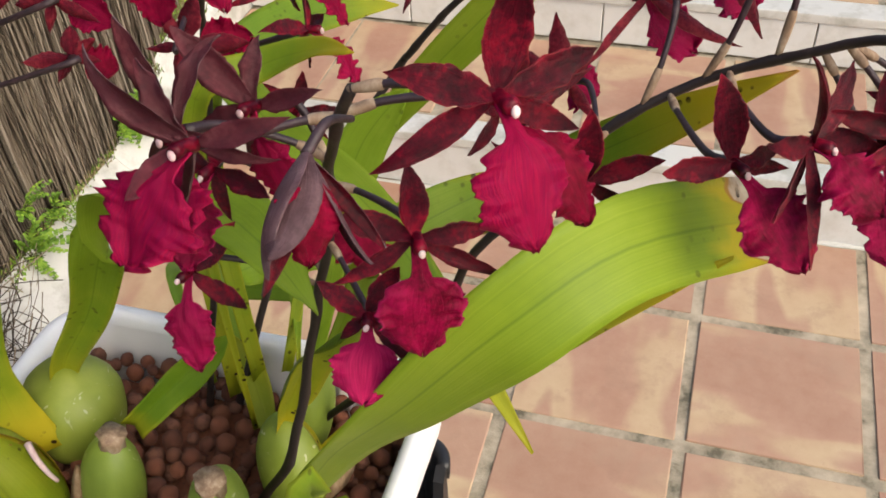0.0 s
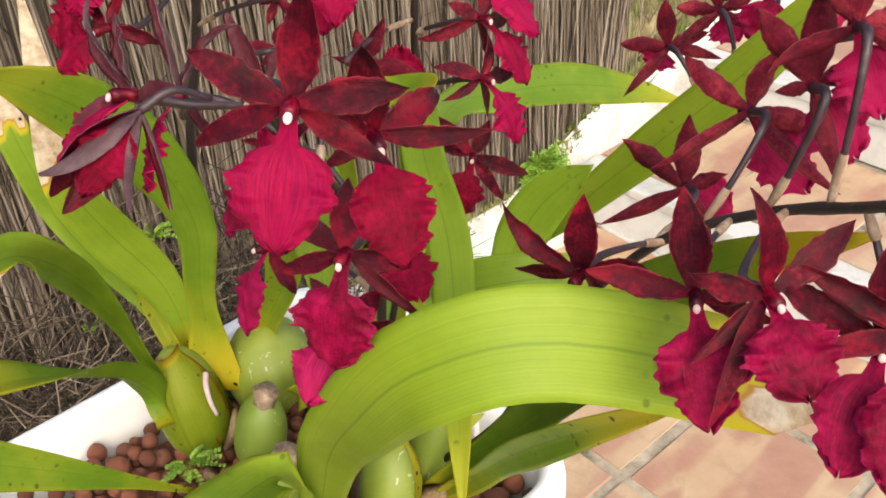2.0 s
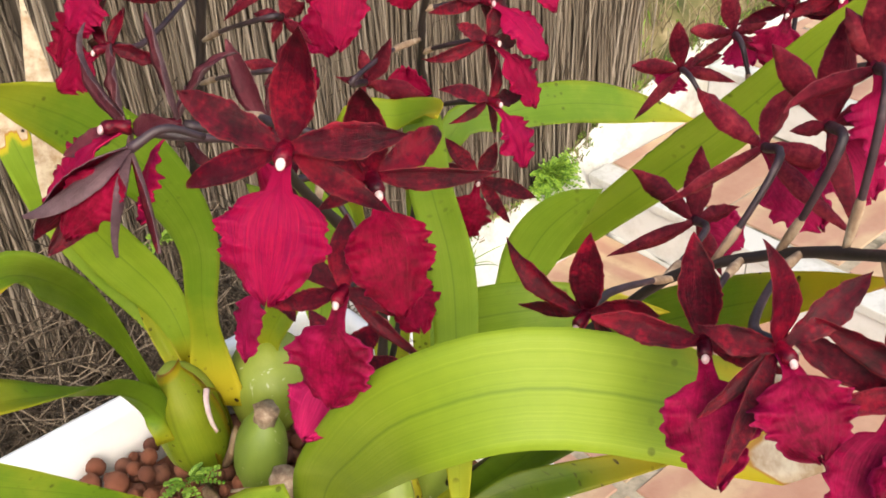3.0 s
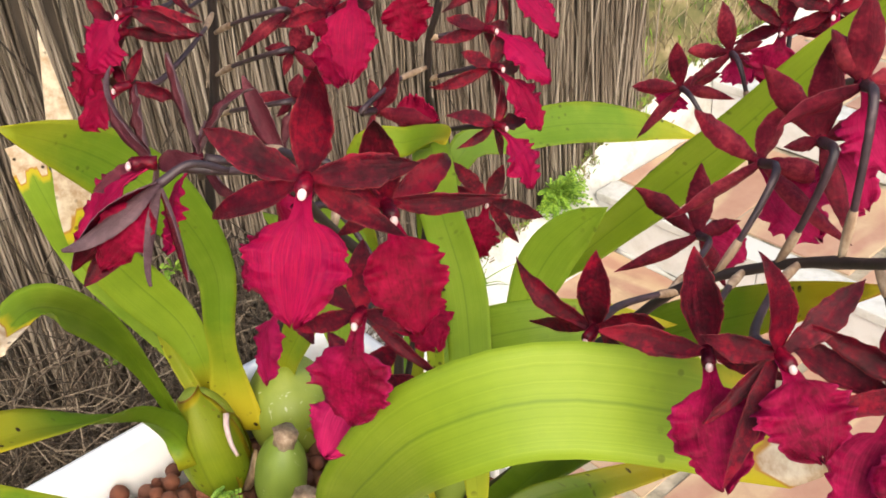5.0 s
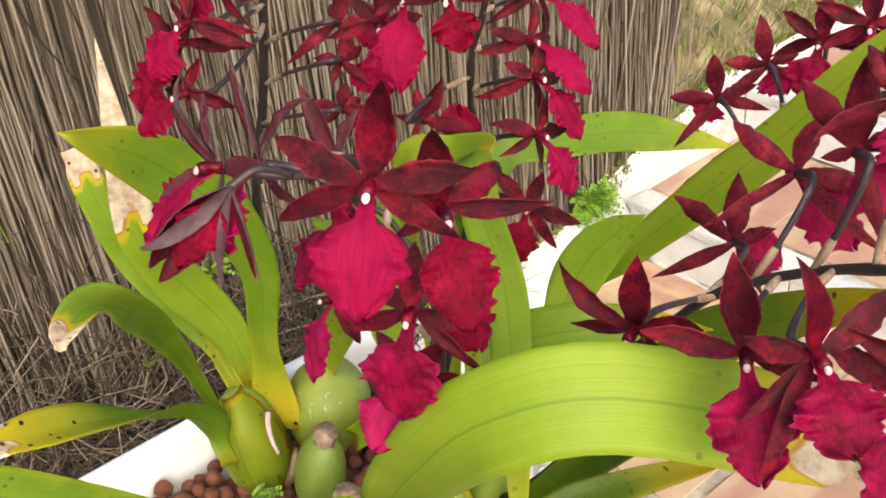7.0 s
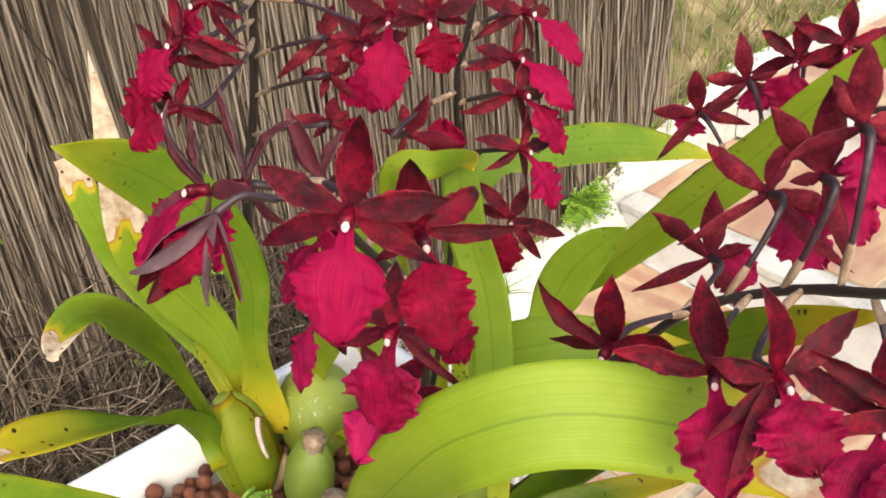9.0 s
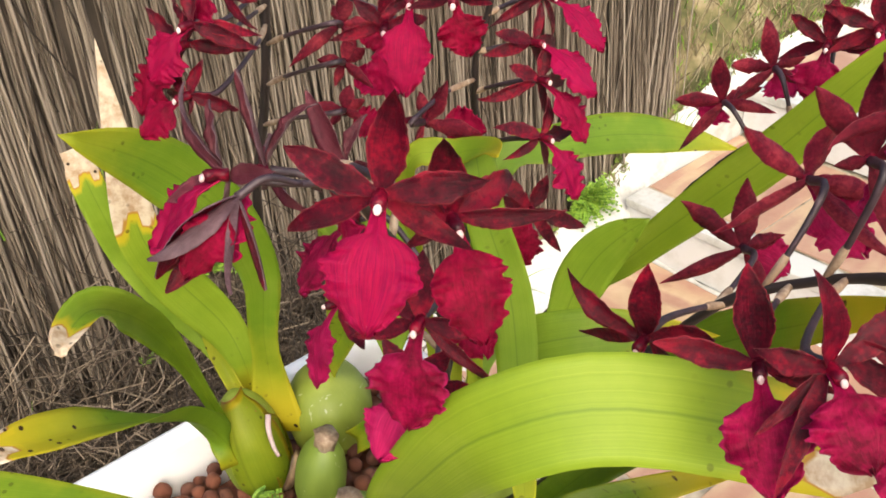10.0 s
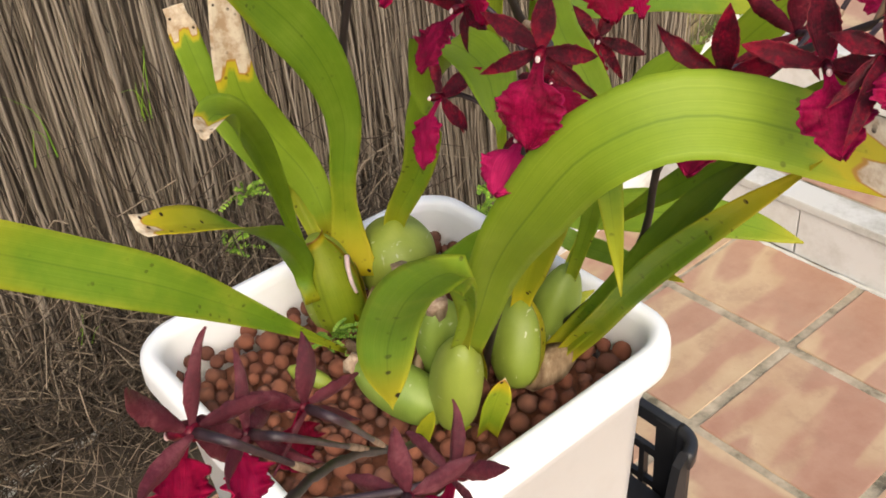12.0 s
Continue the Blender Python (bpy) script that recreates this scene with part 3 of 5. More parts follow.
def earth_heap():
    bm = bmesh.new()
    rows = []
    for j in range(96):
        y = -2.4 + 2.0 * j / 95
        fade = min(1, max(0, (-0.42 - y) / 0.25))
        rows.append([bm.verts.new((FENCE_X + 0.004 + 0.21 * k / 9 * (0.6 + 0.4 * fade) + 0.02 * noise.noise(Vector((k, y * 9, 1))) * (k > 0), y, -0.02 + (0.035 + 0.10 * fade * (1 - k / 9) ** 0.7 + 0.02 * noise.noise(Vector((k * 0.9, y * 14, 4)))) * (k < 9))) for k in range(10)])
    for a, b in zip(rows, rows[1:]):
        for k in range(9):
            bm.faces.new((a[k], a[k + 1], b[k + 1], b[k]))
    tagged(part("earth_heap", bm, SOIL, None), "dark earth and rotted litter heaped against the fence", "earth", kind="stuff")


earth_heap()


# bank of dry grass beyond the end of the fence
def bank():
    bm = bmesh.new()
    nx, ny = 26, 60
    grid = [[bm.verts.new((KERB_OUT - 0.002 - 2.6 * i / nx, 0.35 + 5.2 * j / ny, RISE_2 * min(1, max(0.0, (0.35 + 5.2 * j / ny - 0.2) / 0.7)) + 0.02 + 1.1 * (i / nx) ** 0.8 + 0.06 * noise.noise(Vector((i * 0.4, j * 0.4, 2))))) for j in range(ny + 1)] for i in range(nx + 1)]
    for i in range(nx):
        for j in range(ny):
            bm.faces.new((grid[i][j], grid[i][j + 1], grid[i + 1][j + 1], grid[i + 1][j]))
    for j in range(ny + 1):
        grid[0][j].co.z -= 0.03
    tagged(part("bank", bm, MOSS, None), "sloping earth bank beyond the fence", "bank", kind="structure")

    def tuft():
        i = rng.random() ** 1.5
        yy = 0.40 + 3.0 * rng.random() ** 1.3
        base = RISE_2 * min(1, max(0.0, (yy - 0.2) / 0.7)) + 0.01 + 1.1 * i ** 0.8
        return Vector((KERB_OUT - 0.01 - 2.6 * i, yy, base)), Vector((rng.gauss(0.15, 0.35), rng.gauss(0, 0.4), 1)).normalized()
    bm = bmesh.new()
    straws(bm, 7000, tuft, 0.10, 0.0013, 0.08)
    tagged(part("dry_grass", bm, HAY, None), "dry straw-coloured grass on the bank", "grass", kind="stuff")
    bm = bmesh.new()
    straws(bm, 3600, tuft, 0.05, 0.0018, 0.06)
    tagged(part("green_grass", bm, WEED, None), "fresh green grass among dry stalks", "grass", kind="stuff")


bank()


def on_kerb():
    y = rng.uniform(-0.45, 1.6)
    edge = abs(rng.gauss(0, 0.011)) * (1.4 if noise.noise(Vector((y * 6, 2, 0))) > 0.1 else 0.5)
    return Vector((KERB_OUT - 0.004 + edge, y, kerb_top(y) + haunch(y) * max(0.0, 1 - edge / 0.12) + 0.001)), Vector((rng.gauss(0.0, 0.4), rng.gauss(0, 0.6), 0.7)).normalized()


bm = bmesh.new()
straws(bm, 2600, on_kerb, 0.014, 0.0012, 0.12)
tagged(part("edge_moss", bm, MOSS, None), "dry moss and debris creeping over the kerb edge", "moss", kind="stuff")
bm = bmesh.new()
straws(bm, 900, on_kerb, 0.016, 0.0012, 0.12)
tagged(part("edge_grass", bm, WEED, None), "short green grass creeping over the kerb edge", "grass", kind="stuff")


# small weeds growing out of fence and joints
def leaflet(bm, base, d, up, L, W):
    s = d.cross(up).normalized() * W
    row = [bm.verts.new(base), bm.verts.new(base + d * L * 0.4 + s), bm.verts.new(base + d * L), bm.verts.new(base + d * L * 0.4 - s), bm.verts.new(base + d * L * 0.45 + up * L * 0.08)]
    for a, b in ((0, 1), (1, 2), (2, 3), (3, 0)):
        bm.faces.new((row[a], row[b], row[4]))


def weed(name, at, size, sprays, label, spread=1.0):
    bm = bmesh.new()
    for _ in range(sprays):
        d = Vector((rng.uniform(0.1, 0.9), rng.gauss(0, 0.7) * spread, rng.uniform(-0.2, 1.0))).normalized()
        L = size * rng.uniform(0.5, 1.0)
        line = spline([Vector(at), Vector(at) + d * L * 0.5 + Vector((0, 0, L * 0.12)), Vector(at) + d * L], 9)
        tube(bm, line, size * 0.009, 4, cap=False)
        for k in range(2, 9):
            t = (line[k] - line[k - 1]).normalized()
            side = t.cross(Vector((0.3, 0.2, 1))).normalized()
            for sg in (-1, 1):
                dd = (side * sg + t * 0.7).normalized()
                leaflet(bm, line[k], dd, Vector((0.2, -0.1, 1)).normalized(), size * 0.16 * (1.1 - k / 12) * rng.uniform(0.7, 1.3), size * 0.045)
    return tagged(part(name, bm, WEED, None, smooth=False), label, "weed", group="weeds on the terrace")

# ---- planter and crate ----
PX0, PX1, PY0, PY1 = 0.115, 0.412, -1.220, -0.908
RIM, FILL = 0.840, 0.806


def rounded(x0, x1, y0, y1, r, per=8):
    pts = []
    for cx, cy, a0 in ((x1 - r, y1 - r, 0), (x0 + r, y1 - r, 90), (x0 + r, y0 + r, 180), (x1 - r, y0 + r, 270)):
        for k in range(per + 1):
            a = radians(a0 + 90 * k / per)
            pts.append((cx + r * math.cos(a), cy + r * math.sin(a)))
    return pts


def loft(bm, rect, profile, radius):
    rings = []
    for inset, z in profile:
        x0, x1, y0, y1 = rect
        pts = rounded(x0 + inset, x1 - inset, y0 + inset, y1 - inset, max(0.006, radius - inset * 0.8))
        rings.append([bm.verts.new((x, y, z)) for x, y in pts])
    for a, b in zip(rings, rings[1:]):
        n = len(a)
        for k in range(n):
            bm.faces.new((a[k], a[(k + 1) % n], b[(k + 1) % n], b[k]))
    return rings


def build_planter():
    planter = thing("planter", "rectangular white plastic planter with rolled rim, filled with clay pebbles", "planter", ((PX0 + PX1) / 2, (PY0 + PY1) / 2, 0.56))
    shift = Matrix.Translation(-planter.location)
    rect = (PX0, PX1, PY0, PY1)
    bm = bmesh.new()
    rings = loft(bm, rect, [(0.034, 0.565), (0.030, 0.57), (0.0185, 0.7825), (0.0160, 0.784), (0.0148, 0.80), (0.0140, 0.8085)], 0.042)
    bm.faces.new(rings[0][::-1])
    rings = loft(bm, rect, [(0.0165, 0.83), (0.020, 0.80), (0.026, 0.66), (0.031, 0.58)], 0.042)
    bm.faces.new(rings[-1])
    bm.transform(shift)
    part("body", bm, PLASTIC, planter)
    bm = bmesh.new()
    loft(bm, rect, [(0.0145, 0.8086), (0.004, 0.809), (0.0012, 0.8115), (0.0, 0.816), (0.0004, 0.830), (0.0016, 0.8355), (0.0045, 0.8388), (0.0085, 0.840), (0.0125, 0.8388), (0.0152, 0.8355), (0.0164, 0.830)], 0.042)
    bm.transform(shift)
    part("rim", bm, PLASTIC, planter, "thick rounded white rim")
    for x in (0.322, 0.338):
        bm = box((x - 0.0035, PY1 - 0.0235, 0.76), (x + 0.0035, PY1 - 0.0185, 0.831), 0.0015)
        bm.transform(shift)
        part("inner_rib", bm, PLASTIC, planter)
    return planter


def crate_wall(length, height, put, low=0.0):
    """The bars of a slotted crate side, along +x from the origin, outer face at y = 0; low: how far it dips between its corners."""
    th = 0.006
    put("top_rail", box((0, -th, height - 0.016), (length, 0.004, height), 0.002))
    put("rail", box((0, -th, height - 0.056), (length, 0, height - 0.046), 0.001))
    if not low:
        for a, b in ((0, 0.018), (0.050, length - 0.050), (length - 0.018, length)):
            put("band", box((a, -th + 0.001, height - 0.047), (b, -0.001, height - 0.015)))
    else:
        for sg, end in ((1, 0.0), (-1, length)):
            bm = bmesh.new()
            rim = [(end, height - 0.02), (end + sg * 0.030, height - 0.02), (end + sg * 0.020, height + 0.01), (end + sg * 0.010, height + low - 0.01), (end, height + low)]
            a = [bm.verts.new((x, -th, z)) for x, z in rim]
            b = [bm.verts.new((x, 0.003, z)) for x, z in rim]
            bm.faces.new(a)
            bm.faces.new(b[::-1])
            for k in range(5):
                bm.faces.new((a[k], b[k], b[(k + 1) % 5], a[(k + 1) % 5]))
            put("ear", bm)
    put("rail", box((0, -th, 0), (length, 0, 0.02), 0.001))
    for z in (0.09, 0.16, 0.23):
        put("rail", box((0, -th, z), (length, -0.0005, z + 0.008)))
    x = 0.0
    k = 0
    while x < length:
        wide = 0.022 if k % 4 == 0 else 0.006
        put("bar", box((x, -th - 0.0006, 0.01), (min(x + wide, length), 0.0006, height - 0.047 if k % 4 else height - 0.004)))
        x += 0.018 + (wide - 0.006)
        k += 1


def build_crate():
    x0, x1, y0, y1, h = 0.12, 0.384, -1.236, -0.842, 0.327
    crate = thing("crate", "black slotted plastic crate carrying the planter", "crate", ((x0 + x1) / 2, (y0 + y1) / 2, 0.328), "stacked crates")
    base = Matrix.Translation((-(x0 + x1) / 2, -(y0 + y1) / 2, 0))
    for length, m in ((x1 - x0 - 0.05, pose(x1 - 0.025, y1, 0, 0, 0, 180) @ Matrix.Diagonal((1, -1, 1, 1))), (x1 - x0 - 0.05, pose(x0 + 0.025, y0, 0) @ Matrix.Diagonal((1, -1, 1, 1))),
                      (y1 - y0 - 0.05, pose(x1, y0 + 0.025, 0, 0, 0, 90) @ Matrix.Diagonal((1, -1, 1, 1))), (y1 - y0 - 0.05, pose(x0, y1 - 0.025, 0, 0, 0, 270) @ Matrix.Diagonal((1, -1, 1, 1)))):
        def put(name, bm, m=m):
            bm.transform(base @ m)
            bmesh.ops.recalc_face_normals(bm, faces=bm.faces[:])
            part(name, bm, CRATE, crate, smooth=False)
        dip = 0.075 if length > 0.3 else 0.0
        crate_wall(length, h - dip, put, dip)
    for cx, cy, a0 in ((x1 - 0.025, y1 - 0.025, 0), (x0 + 0.025, y1 - 0.025, 90), (x0 + 0.025, y0 + 0.025, 180), (x1 - 0.025, y0 + 0.025, 270)):
        bm = bmesh.new()
        arcs = []
        for r, z in ((0.0255, 0.0), (0.0255, h - 0.017), (0.030, h - 0.016), (0.0305, h - 0.002), (0.028, h + 0.001), (0.021, h + 0.001), (0.018, h - 0.004), (0.018, 0.0)):
            arcs.append([bm.verts.new((cx + r * math.cos(radians(a0 + 90 * k / 8)), cy + r * math.sin(radians(a0 + 90 * k / 8)), z)) for k in range(9)])
        for a, b in zip(arcs, arcs[1:] + arcs[:1]):
            for k in range(8):
                bm.faces.new((a[k], a[k + 1], b[k + 1], b[k]))
        bm.faces.new([a[0] for a in arcs][::-1])
        bm.faces.new([a[-1] for a in arcs])
        bmesh.ops.recalc_face_normals(bm, faces=bm.faces[:])
        bm.transform(base)
        part("corner_post", bm, CRATE, crate)
    bm = box((x0 + 0.004, y0 + 0.004, 0.0), (x1 - 0.004, y1 - 0.004, 0.006))
    bm.transform(base)
    part("bottom", bm, CRATE, crate, smooth=False)
    bm = box((x0 + 0.012, y0 + 0.012, 0.224), (x1 - 0.012, y1 - 0.012, 0.236))
    bm.transform(base)
    part("inner_shelf", bm, CRATE, crate, smooth=False)
    return crate


planter = build_planter()
crate = build_crate()
lower = copy_thing(crate, Matrix.Translation((crate.location.x, crate.location.y, 0.0005)))
tagged(lower, "black slotted plastic crate standing on the tiles")

# expanded clay pebbles
pebbles = tagged(part("clay_pebbles", box((PX0 + 0.034, PY0 + 0.034, 0.59), (PX1 - 0.034, PY1 - 0.034, FILL - 0.015)), CLAY, None, smooth=False), "reddish-brown expanded clay pebbles filling the planter", "clay pebbles", kind="stuff")
BALLS = []
for k in range(8):
    bm = bmesh.new()
    bmesh.ops.create_icosphere(bm, subdivisions=2, radius=1.0)
    for v in bm.verts:
        v.co *= 1 + 0.10 * noise.noise(v.co * 1.3 + Vector((k * 5, 0, 0))) + 0.03 * noise.noise(v.co * 4 + Vector((k * 7, 0, 0)))
    BALLS.append(mesh_of(bm, "pebble", CLAY))


def pour_pebbles():
    r = random.Random(12)
    placed = []
    lo, hi = (PX0 + 0.026, PY0 + 0.026), (PX1 - 0.026, PY1 - 0.026)
    for attempt in range(12000):
        rad = min(0.0090, max(0.0044, r.gauss(0.0064, 0.0011)))
        x, y = r.uniform(lo[0], hi[0]), r.uniform(lo[1], hi[1])
        mound = 0.006 * noise.noise(Vector((x * 22, y * 22, 0)))
        z = FILL - 0.010 + mound
        for px, py, pz, pr in placed:
            d2 = (px - x) ** 2 + (py - y) ** 2
            s = rad + pr
            if d2 < s * s:
                z = max(z, pz + math.sqrt(s * s - d2) * 0.97)
        if z > FILL + 0.004 + mound:
            continue
        placed.append((x, y, z, rad))
    placed.sort(key=lambda b: -b[2])
    rest = bmesh.new()
    for n, (x, y, z, rad) in enumerate(placed):
        m = pose(x, y, z, r.uniform(0, 360), r.uniform(0, 360), r.uniform(0, 360)) @ Matrix.Diagonal((rad, rad, rad * r.uniform(0.88, 1.0), 1))
        if n < 300:
            ob = new("pebble", BALLS[n % 8])
            ob.parent = pebbles
            ob.matrix_basis = m
        else:
            tmp = bmesh.new()
            bmesh.ops.create_icosphere(tmp, subdivisions=1, radius=1.0, matrix=m)
            me = bpy.data.meshes.new("tmp")
            tmp.to_mesh(me)
            tmp.free()
            rest.from_mesh(me)
            bpy.data.meshes.remove(me)
    tagged(part("lower_pebbles", rest, CLAY, pebbles), kind="stuff")

# ---- the orchid ----
orchid = thing("orchid_plant", "flowering orchid with dark crimson blooms, green pseudobulbs and strap leaves", "orchid", (0.26, -1.04, 0.80))
HOME = Matrix.Translation(-Vector(orchid.location))


def organ(name, bm, material, parent=None, label="", smooth=True):
    """A part of the orchid from world coordinates."""
    if parent is None or parent == orchid:
        bm.transform(HOME)
    ob = part(name, bm, material, parent or orchid, label, smooth)
    return ob


def blade(points, width, face0, face1, age0=0.0, age1=0.3, fold=0.25, base=0.3, blunt=0.0, when=0.72, taper=0.55, ripple=0.0012, n=30, peak=0.6, dry=2.0, sallow=0.0, late=1.0, flare=0.0, label=""):
    """A strap leaf along a curve. face0, face1: where its upper side looks at base and tip; age: 0 green, 1 yellow, 1.5 dried, towards the tip; dry: where it is withered from."""
    r = random.Random(len(bpy.data.objects))
    line = spline(points, n)
    m = 9
    bm = bmesh.new()
    uv = bm.loops.layers.uv.new("UVMap")
    age = bm.verts.layers.float.new("age")
    f0, f1 = Vector(face0), Vector(face1)
    top, bot, coord = [], [], {}
    ph = r.uniform(0, 6)
    for i, c in enumerate(line):
        u = i / (n - 1)
        t = (line[min(i + 1, n - 1)] - line[max(i - 1, 0)]).normalized()
        nrm = f0.lerp(f1, u)
        side = t.cross(nrm).normalized()
        nrm = side.cross(t).normalized()
        grow = min(1, u / peak) ** late
        w = base + (1 - base) * (grow * grow * (3 - 2 * grow))
        if u > taper:
            w *= max(blunt, 1 - ((u - taper) / (1 - taper)) ** 2.6) if u < 1 else max(blunt, 0.02)
        w = (w + flare * max(0.0, 1 - u / 0.28) ** 1.2) * width / 2
        ft = fold * (1.6 - u)
        ra, rb = [], []
        for k in range(m):
            v = 2 * k / (m - 1) - 1
            lift = ft * (math.sqrt(v * v + 0.01) - 0.1) * w + ripple * abs(v) ** 2 * math.sin(u * 17 + ph + v) * min(1, u * 3)
            p = c + side * (v * w) + nrm * lift
            thick = 0.0011 * (1 - 0.75 * abs(v)) + 0.0012 * max(0, 0.25 - u) * 4 * (1 - abs(v))
            va, vb = bm.verts.new(p), bm.verts.new(p - nrm * thick)
            a = age0 + (age1 - age0) * max(0.0, (u - when) / (1 - when)) ** 1.2 + 0.12 * abs(v) ** 5 + 0.5 * max(0, 0.2 - u) * 5 * 0.6
            a += sallow * max(0.0, 1 - u / 0.5) + 1.5 * min(1.0, max(0.0, (u - dry - 0.02 * math.sin(5 * v + ph)) / 0.03))
            for q in (va, vb):
                q[age] = a
                coord[q] = (u * width * 40, v)
            ra.append(va)
            rb.append(vb)
        top.append(ra)
        bot.append(rb)
    for i in range(n - 1):
        for k in range(m - 1):
            bm.faces.new((top[i][k], top[i][k + 1], top[i + 1][k + 1], top[i + 1][k]))
            bm.faces.new((bot[i][k], bot[i + 1][k], bot[i + 1][k + 1], bot[i][k + 1]))
        for k in (0, m - 1):
            bm.faces.new((top[i][k], top[i + 1][k], bot[i + 1][k], bot[i][k]))
    for i in (0, n - 1):
        for k in range(m - 1):
            bm.faces.new((top[i][k], top[i][k + 1], bot[i][k + 1], bot[i][k]))
    bmesh.ops.recalc_face_normals(bm, faces=bm.faces[:])
    for f in bm.faces:
        for lp in f.loops:
            lp[uv].uv = coord[lp.vert]
    return organ("leaf", bm, LEAF, None, label)


def bulb(base, top, wide, flat=0.72, turn=0.0, label="", scar=False, round_top=False):
    """A flattened, ribbed pseudobulb from its seat to its neck."""
    a, b = Vector(base), Vector(top)
    axis = (b - a).normalized()
    s = axis.cross(Vector((math.sin(radians(turn)), math.cos(radians(turn)), 0.2))).normalized()
    q = axis.cross(s)
    bm = bmesh.new()
    H = (b - a).length
    rings = []
    n, sides = 16, 24
    for i in range(n + 1):
        u = i / n
        rad = max(0.0, 1 - abs((u - 0.42) / (0.60 if u > 0.42 else 0.50)) ** 2.4) ** 0.62
        if round_top:
            rad = max(0.0, 1 - abs(2.0 * u - 0.92) ** 2.6) ** 0.5 if u < 0.96 else 0.0
        rad = max(rad, 0.17 if u > 0.5 else 0.3)
        rings.append([])
        for k in range(sides):
            an = 2 * math.pi * k / sides
            rib = 1 + 0.025 * math.cos(5 * an + 2 * u)
            rings[-1].append(bm.verts.new(a + axis * (u * H) + (s * math.cos(an) + q * math.sin(an) * flat) * (rad * wide / 2 * rib)))
    for x, y in zip(rings, rings[1:]):
        for k in range(sides):
            bm.faces.new((x[k], x[(k + 1) % sides], y[(k + 1) % sides], y[k]))
    bm.faces.new(rings[0][::-1])
    bm.faces.new(rings[-1])
    ob = organ("pseudobulb", bm, BULB, None, label)
    if scar:
        bm = bmesh.new()
        pts = [b - axis * 0.006, b + axis * 0.001, b + axis * 0.005]
        tube(bm, pts, [wide * 0.19, wide * 0.17, wide * 0.19], 12)
        for v in bm.verts:
            v.co += Vector((noise.noise(v.co * 200), noise.noise(v.co * 200 + Vector((5, 0, 0))), noise.noise(v.co * 200 + Vector((0, 7, 0))))) * 0.0022
        bm.transform(HOME)
        part("dry_collar", bm, BRACT, ob, "dried pale leaf scar")
    return ob


def clasp(base, top, wide, a0, a1, u0, u1, slant=0.0, age0=0.3, age1=0.4, label="yellow-green sheath clasping a pseudobulb"):
    """A sheath lying on a bulb: from angle a0 to a1 round it, from height u0 to u1, its upper edge slanting."""
    a, b = Vector(base), Vector(top)
    axis = (b - a).normalized()
    s = axis.cross(Vector((0.3, 0.9, 0.2))).normalized()
    q = axis.cross(s)
    H = (b - a).length
    bm = bmesh.new()
    uv = bm.loops.layers.uv.new("UVMap")
    age = bm.verts.layers.float.new("age")
    n, m = 14, 12
    rows, coord = [], {}
    for i in range(n):
        rows.append([])
        for k in range(m):
            g = k / (m - 1)
            e = u1 - slant * g
            u = u0 + (e - u0) * i / (n - 1)
            an = radians(a0 + (a1 - a0) * g)
            rad = max(0.0, 1 - abs((u - 0.42) / (0.60 if u > 0.42 else 0.50)) ** 2.4) ** 0.62 if u < 1 else 0.0
            rad = max(rad, 0.34) * 1.06 + 0.02 * math.sin(7 * g + 5 * u)
            v = bm.verts.new(a + axis * (u * H) + (s * math.cos(an) + q * math.sin(an) * 0.85) * (rad * wide / 2))
            side = min(g, 1 - g, (n - 1 - i) / (n - 1))
            v[age] = age0 + (age1 - age0) * i / (n - 1) + (1.0 if side < 0.04 else 0.0)
            coord[v] = (u, 2 * g - 1)
            rows[-1].append(v)
    for x, y in zip(rows, rows[1:]):
        for k in range(m - 1):
            bm.faces.new((x[k], x[k + 1], y[k + 1], y[k]))
    for f in bm.faces:
        for lp in f.loops:
            lp[uv].uv = coord[lp.vert]
    bmesh.ops.solidify(bm, geom=bm.faces[:], thickness=0.0006)
    return organ("sheath", bm, SHEATH, None, label)


def husk(points, width, label="papery brown dried sheath"):
    r = random.Random(len(bpy.data.objects))
    line = spline(points, 12)
    bm = bmesh.new()
    rows = []
    for i, c in enumerate(line):
        u = i / 11
        t = (line[min(i + 1, 11)] - line[max(i - 1, 0)]).normalized()
        side = t.cross(Vector((0.6, -0.5, 0.8))).normalized()
        nrm = side.cross(t)
        w = width / 2 * (0.7 + 0.5 * math.sin(u * 2.6)) * (1 - 0.75 * u ** 3)
        rows.append([bm.verts.new(c + side * (v * w) + nrm * (-(v * v) * w * 0.9 + r.uniform(-0.1, 0.1) * w)) for v in (-1, -0.5, 0, 0.5, 1)])
    for x, y in zip(rows, rows[1:]):
        for k in range(4):
            bm.faces.new((x[k], x[k + 1], y[k + 1], y[k]))
    bmesh.ops.solidify(bm, geom=bm.faces[:], thickness=0.0005)
    return organ("sheath", bm, HUSK, None, label)


